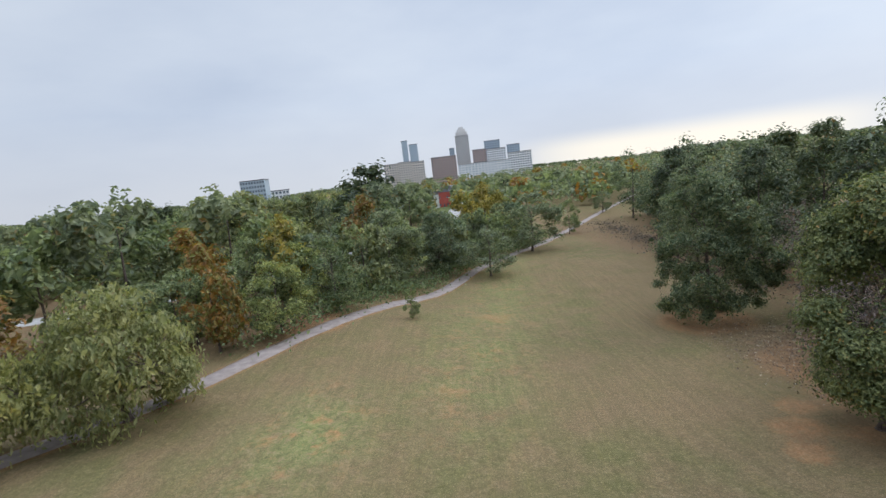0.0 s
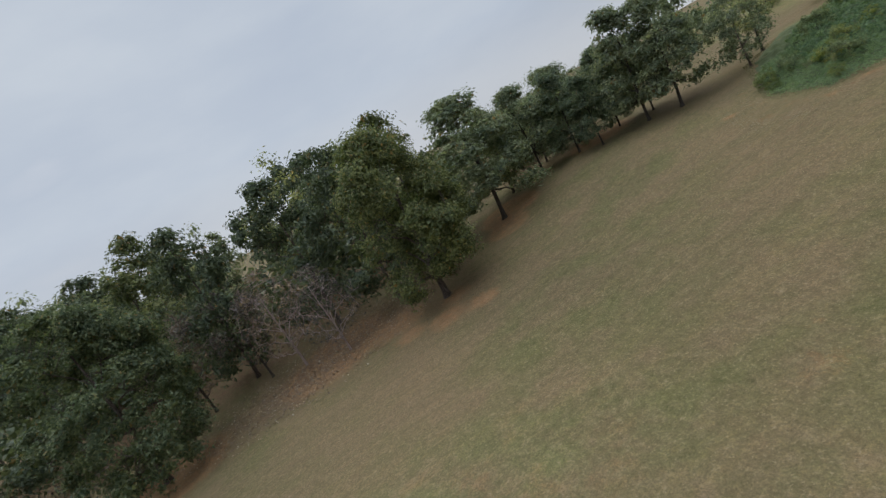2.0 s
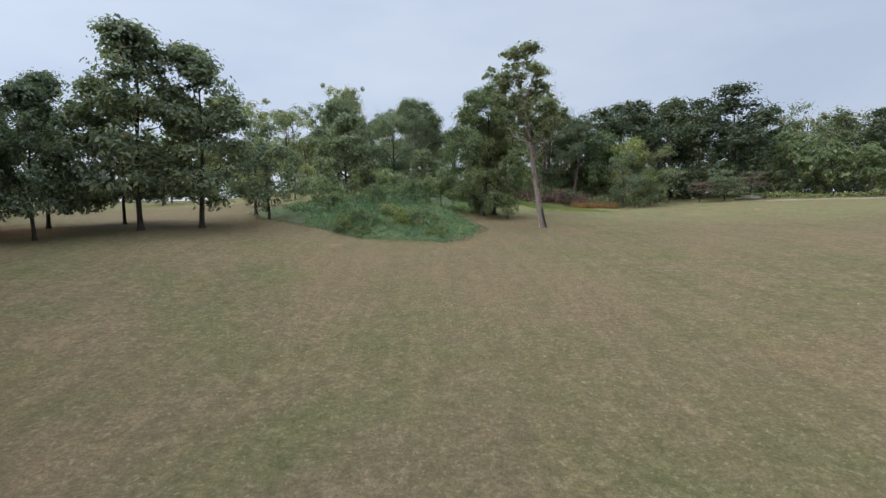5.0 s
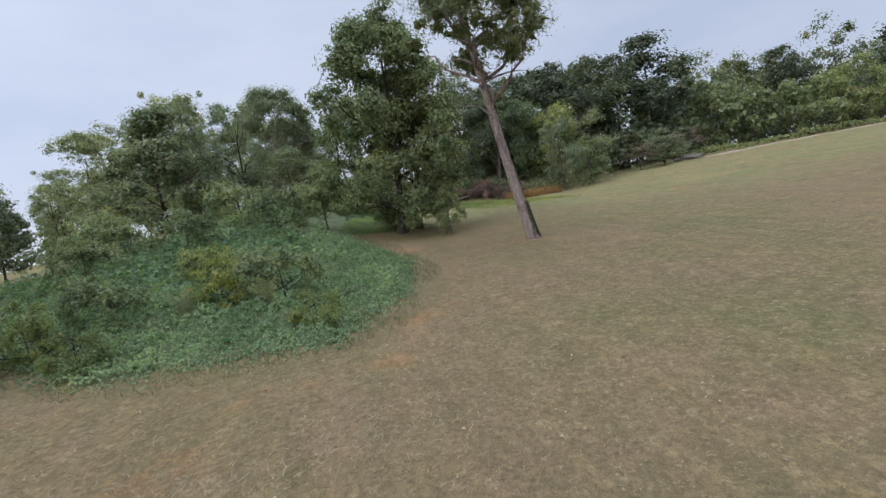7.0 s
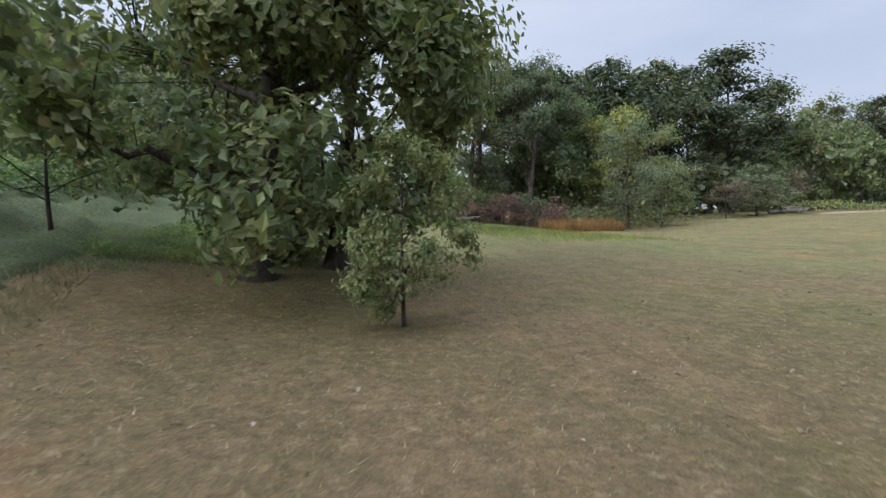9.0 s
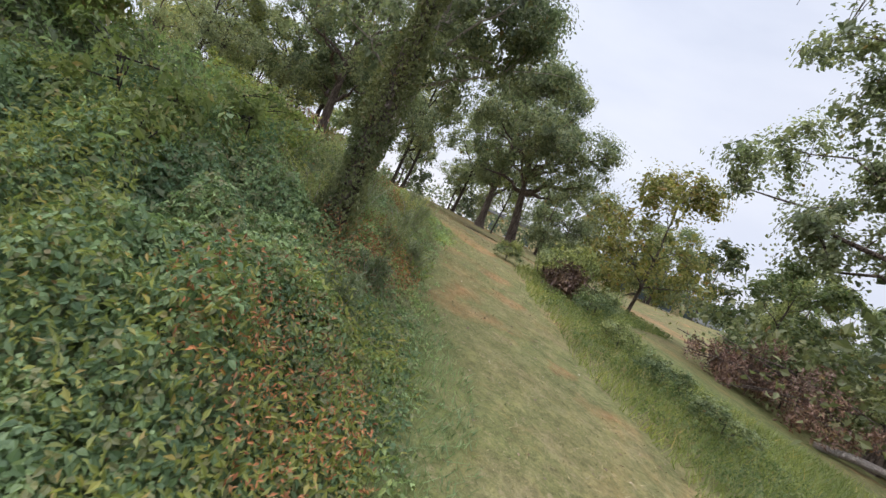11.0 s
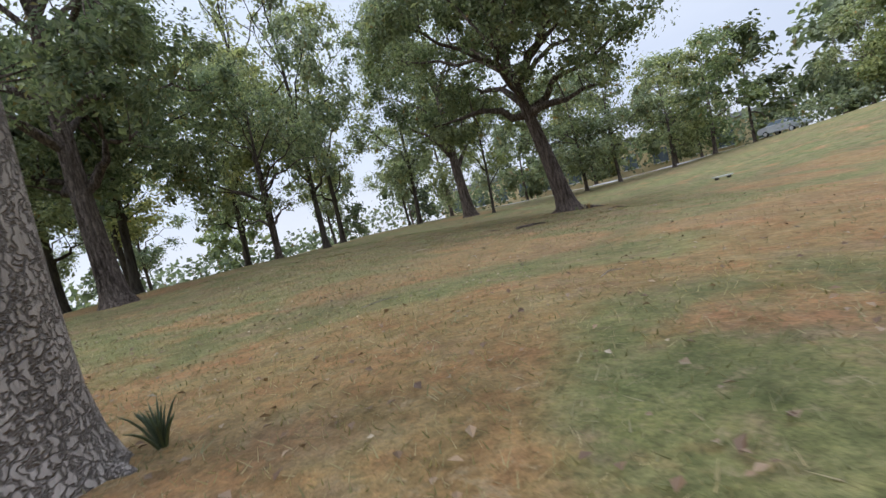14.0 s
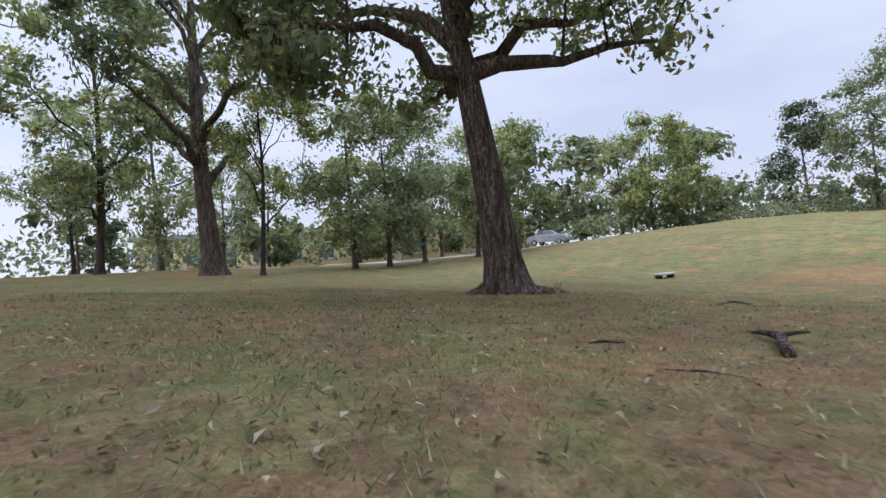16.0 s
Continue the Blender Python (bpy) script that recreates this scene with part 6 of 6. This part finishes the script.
def log(name, points, radii, mat, label, x, y, category="log", sides=9):
    """A fallen limb lying on the ground; points are offsets, z above the turf."""
    root = new(name)
    root.matrix_world = pose(x, y, z_at(x, y))
    pts = [(a, b, z_at(x + a, y + b) - z_at(x, y) + c) for a, b, c in points]
    ob = new("stem", mesh_of("stem", *tube(pts, radii, sides), mat, True))
    ob.parent = root
    return tagged(root, label, category)


fallen = log("fallen_branch", [(0.46, 0.60, 0.02), (0.28, 0.33, 0.06), (0.08, 0.08, 0.07), (-0.25, -0.16, 0.06), (-0.42, -0.32, 0.03)], [0.012, 0.026, 0.036, 0.036, 0.040], BARK, "broken forked branch with pale wood lying on turf", -2.0, 89.75)
ob = new("side_branch", mesh_of("side_branch", *tube([(0.08, 0.08, 0.07), (0.32, 0.13, 0.06), (0.56, 0.18, 0.03)], [0.024, 0.016, 0.007], 7), BARK_DARK, True))
ob.parent = fallen
log("fallen_branch", [(-0.16, 0.02, 0.015), (-0.05, 0.0, 0.03), (0.05, -0.02, 0.025), (0.17, 0.03, 0.015)], [0.007, 0.012, 0.011, 0.005], BARK_DARK, "dark stick lying on the turf", -3.2, 90.2)
log("fallen_branch", [(-0.35, 0.0, 0.02), (0.0, 0.05, 0.06), (0.35, 0.02, 0.02)], [0.012, 0.02, 0.008], BARK, "thin stick lying on the turf", 1.0, 92.5)
log("fallen_log", [(-1.2, 0.3, 0.05), (-0.4, 0.1, 0.25), (0.5, -0.1, 0.35), (1.3, -0.2, 0.5)], [0.10, 0.11, 0.10, 0.06], BARK_PALE, "pale bare log sticking out of withered brush", 15.0, 72.0)
log("fallen_log", [(-2.2, 0.5, 0.15), (-0.8, 0.1, 0.35), (0.8, -0.1, 0.3), (2.4, 0.2, 0.5)], [0.20, 0.22, 0.2, 0.12], BARK_PALE, "grey fallen log at the edge of the woods", 46.5, 73.2)
log("fallen_log", [(-2.0, -0.2, 0.55), (0.0, 0.0, 0.6), (2.2, 0.3, 0.25)], [0.14, 0.15, 0.1], BARK_PALE, "grey fallen log resting on another", 47.0, 73.4)
TORN = plain_material("torn_wood", (0.36, 0.20, 0.10), (0.50, 0.31, 0.17), 4)
snag = log("snapped_trunk", [(0, 0, -0.2), (0.05, 0.02, 1.8), (0.2, 0.05, 3.6), (0.3, 0.0, 5.2), (0.42, 0.0, 6.3)], [0.26, 0.20, 0.18, 0.16, 0.13], BARK, "snapped trunk with a torn orange end among the brush", 15.7, 73.6, "dead tree", 10)
snag_rng = np.random.default_rng(91)
for k in range(13):
    tip = np.array([0.42, 0.0, 6.2]) + snag_rng.normal(0, 1, 3) * np.array([0.32, 0.32, 0.25]) + np.array([0.25, 0, 0.55])
    foot = np.array([0.36, 0.0, 5.6]) + snag_rng.normal(0, 0.06, 3)
    sliver = new("splinter", mesh_of("splinter", *tube(curve(foot, (foot + tip) / 2 + snag_rng.normal(0, 0.06, 3), tip, 5), [0.05, 0.045, 0.035, 0.02, 0.006], 5), TORN, True))
    sliver.parent = snag
for end in ((1.3, 0.2, 4.3), (-0.9, -0.3, 4.9), (1.6, -0.2, 5.4)):
    arm_from = np.array([0.24, 0.02, 3.7])
    limb = new("limb", mesh_of("limb", *tube(curve(arm_from, (arm_from + np.array(end)) / 2 + np.array([0, 0, 0.3]), np.array(end), 6), [0.07, 0.06, 0.05, 0.04, 0.025, 0.008], 7), BARK, True))
    limb.parent = snag
for k in range(26):
    x, y = rnd.uniform(-9, 3), rnd.uniform(70, 95)
    r, t = rnd.uniform(0.08, 0.26), rnd.uniform(0, math.tau)
    log("twig", [(-r * math.cos(t), -r * math.sin(t), 0.012), (0, 0, 0.03), (r * math.cos(t + 0.3), r * math.sin(t + 0.3), 0.012)], [0.004, 0.006, 0.003], rnd.choice((BARK_PALE, BARK)), "small dry twig lying on the turf", x, y, "twig", 5)["group"] = "twigs on the turf"

log("fallen_branch", [(-0.32, -0.16, 0.02), (-0.1, -0.02, 0.05), (0.12, 0.06, 0.06), (0.34, 0.18, 0.03)], [0.012, 0.02, 0.022, 0.014], BARK_PALE, "pale bare stick lying at the oak's foot", -2.75, 74.75)


def tuft(x, y, tall, count, mat, seed, label):
    """A sprig of upright blades or dry stems growing from one root."""
    r = np.random.default_rng(seed)
    root = new("grass_tuft")
    root.matrix_world = pose(x, y, z_at(x, y) - 0.01)
    for _ in range(count):
        lean = r.normal(0, 0.32, 2) * tall
        tip = np.array([lean[0], lean[1], tall * r.uniform(0.55, 1.1)])
        blade = new("blade", mesh_of("blade", *tube(curve(np.array([*(lean * 0.12), 0.0]), np.array([*(lean * 0.4), tip[2] * 0.7]), tip, 5), [0.008, 0.009, 0.007, 0.005, 0.001], 4), mat, True))
        blade.parent = root
    return tagged(root, label, "grass", "tufts in the turf")


tuft(-2.78, 75.72, 0.20, 30, LEAF_DARK, 501, "dark green spiky tuft at the foot of an oak")
tuft(0.27, 74.8, 0.20, 16, STRAW, 502, "clump of pale dry stems in the turf")
tuft(0.25, 96.0, 0.30, 14, LEAF_RUST, 503, "dry brown weeds at the foot of the old oak")
tuft(0.05, 95.7, 0.22, 12, STRAW, 504, "dry brown weeds at the foot of the old oak")
tuft(-0.3, 95.5, 0.16, 12, LEAF_WEED, 505, "short green weeds at the foot of the old oak")

plank = new("white_board")
plank.matrix_world = pose(6.6, 99.4, z_at(6.6, 99.4), 0, 0, 8)
WHITE_WOOD = plain_material("weathered_white", (0.46, 0.45, 0.42), (0.62, 0.60, 0.57), 3)
box_part("board", (-0.42, 0.42, -0.13, 0.13, 0.11, 0.17), WHITE_WOOD, plank, "", 0.01)
for k in (-0.28, 0.28):
    box_part("foot", (k - 0.04, k + 0.04, -0.11, 0.11, 0, 0.11), BARK_DARK, plank, "dark wooden foot")
tagged(plank, "low white board on dark feet in the grass", "board")


def brush(x, y, w, h, seed, label):
    """A heap of cut boughs with withered leaves."""
    r = np.random.default_rng(seed)
    root = new("brush_pile")
    root.matrix_world = pose(x, y, z_at(x, y) - 0.1)
    for k in range(9):
        a, l = r.uniform(0, math.tau), r.uniform(0.4, 0.7) * w
        mid = np.array([r.normal(0, 0.15 * w), r.normal(0, 0.15 * w), h * r.uniform(0.3, 0.7)])
        arm = np.array([math.cos(a), math.sin(a), r.uniform(-0.25, 0.3)]) * l
        ob = new("bough", mesh_of("bough", *tube([mid - arm * 0.8, mid + np.array([0, 0, 0.15]), mid + arm * 0.8], [0.012, 0.035, 0.01], 6), BARK, True))
        ob.parent = root
    n = 3800
    c = r.normal(0, 1, (26, 3)) * np.array([w * 0.26, w * 0.22, h * 0.2]) + np.array([0, 0, h * 0.5])
    at = c[r.integers(0, 26, n)] + r.normal(0, 0.16, (n, 3))
    at[:, 2] = np.clip(at[:, 2], 0.02, h * 1.1)
    ob = new("leaves", mesh_of("leaves", *leaves(r, at, 0.10, 0.5, 0.5, 0.2), LEAF_DEAD))
    ob.parent = root
    return tagged(root, label, "brush")


for k, (x, y, w, h) in enumerate(((13.2, 73.0, 3.8, 2.0), (15.4, 68.6, 2.4, 2.1), (17.0, 67.8, 3.6, 2.5), (18.4, 66.4, 2.8, 1.9), (12.0, 74.6, 2.8, 1.2))):
    tagged(brush(x, y, w, h, 60 + k, "pile of cut boughs with withered pinkish leaves"), group="brush piles")
brush(6.2, 73.2, 1.2, 0.9, 71, "heap of reddish dying stems beside the track")
brush(-2.2, 67.9, 2.4, 0.9, 72, "rust-brown dead stems among the kudzu")
x, y = carpet(5000, 16.5, 26, 62, 69, lambda a, b: np.hypot((a - 20.6) / 3.4, (b - 65.4 - 0.25 * (a - 20.6)) / 1.0) < 1)
stuff("tall_grass", *blades(x, y, 0.75, 0.016, 0.3), LEAF_RUST, "bank of rust-orange dry grass", "grass")
for x, y, h, w in ((6.3, 71.7, 1.5, 1.9), (5.9, 72.6, 1.1, 1.3), (7.4, 69.9, 0.7, 1.1), (8.3, 68.4, 0.6, 1.1), (4.6, 71.9, 0.5, 0.9), (7.6, 70.8, 0.9, 1.2), (9.1, 67.0, 0.6, 1.1), (10.0, 65.8, 0.6, 1.1)):
    plant(shrub, x, y, h, w)
brush(6.5, 71.2, 0.7, 1.0, 73, "reddish dying stems in a shrub beside the track")
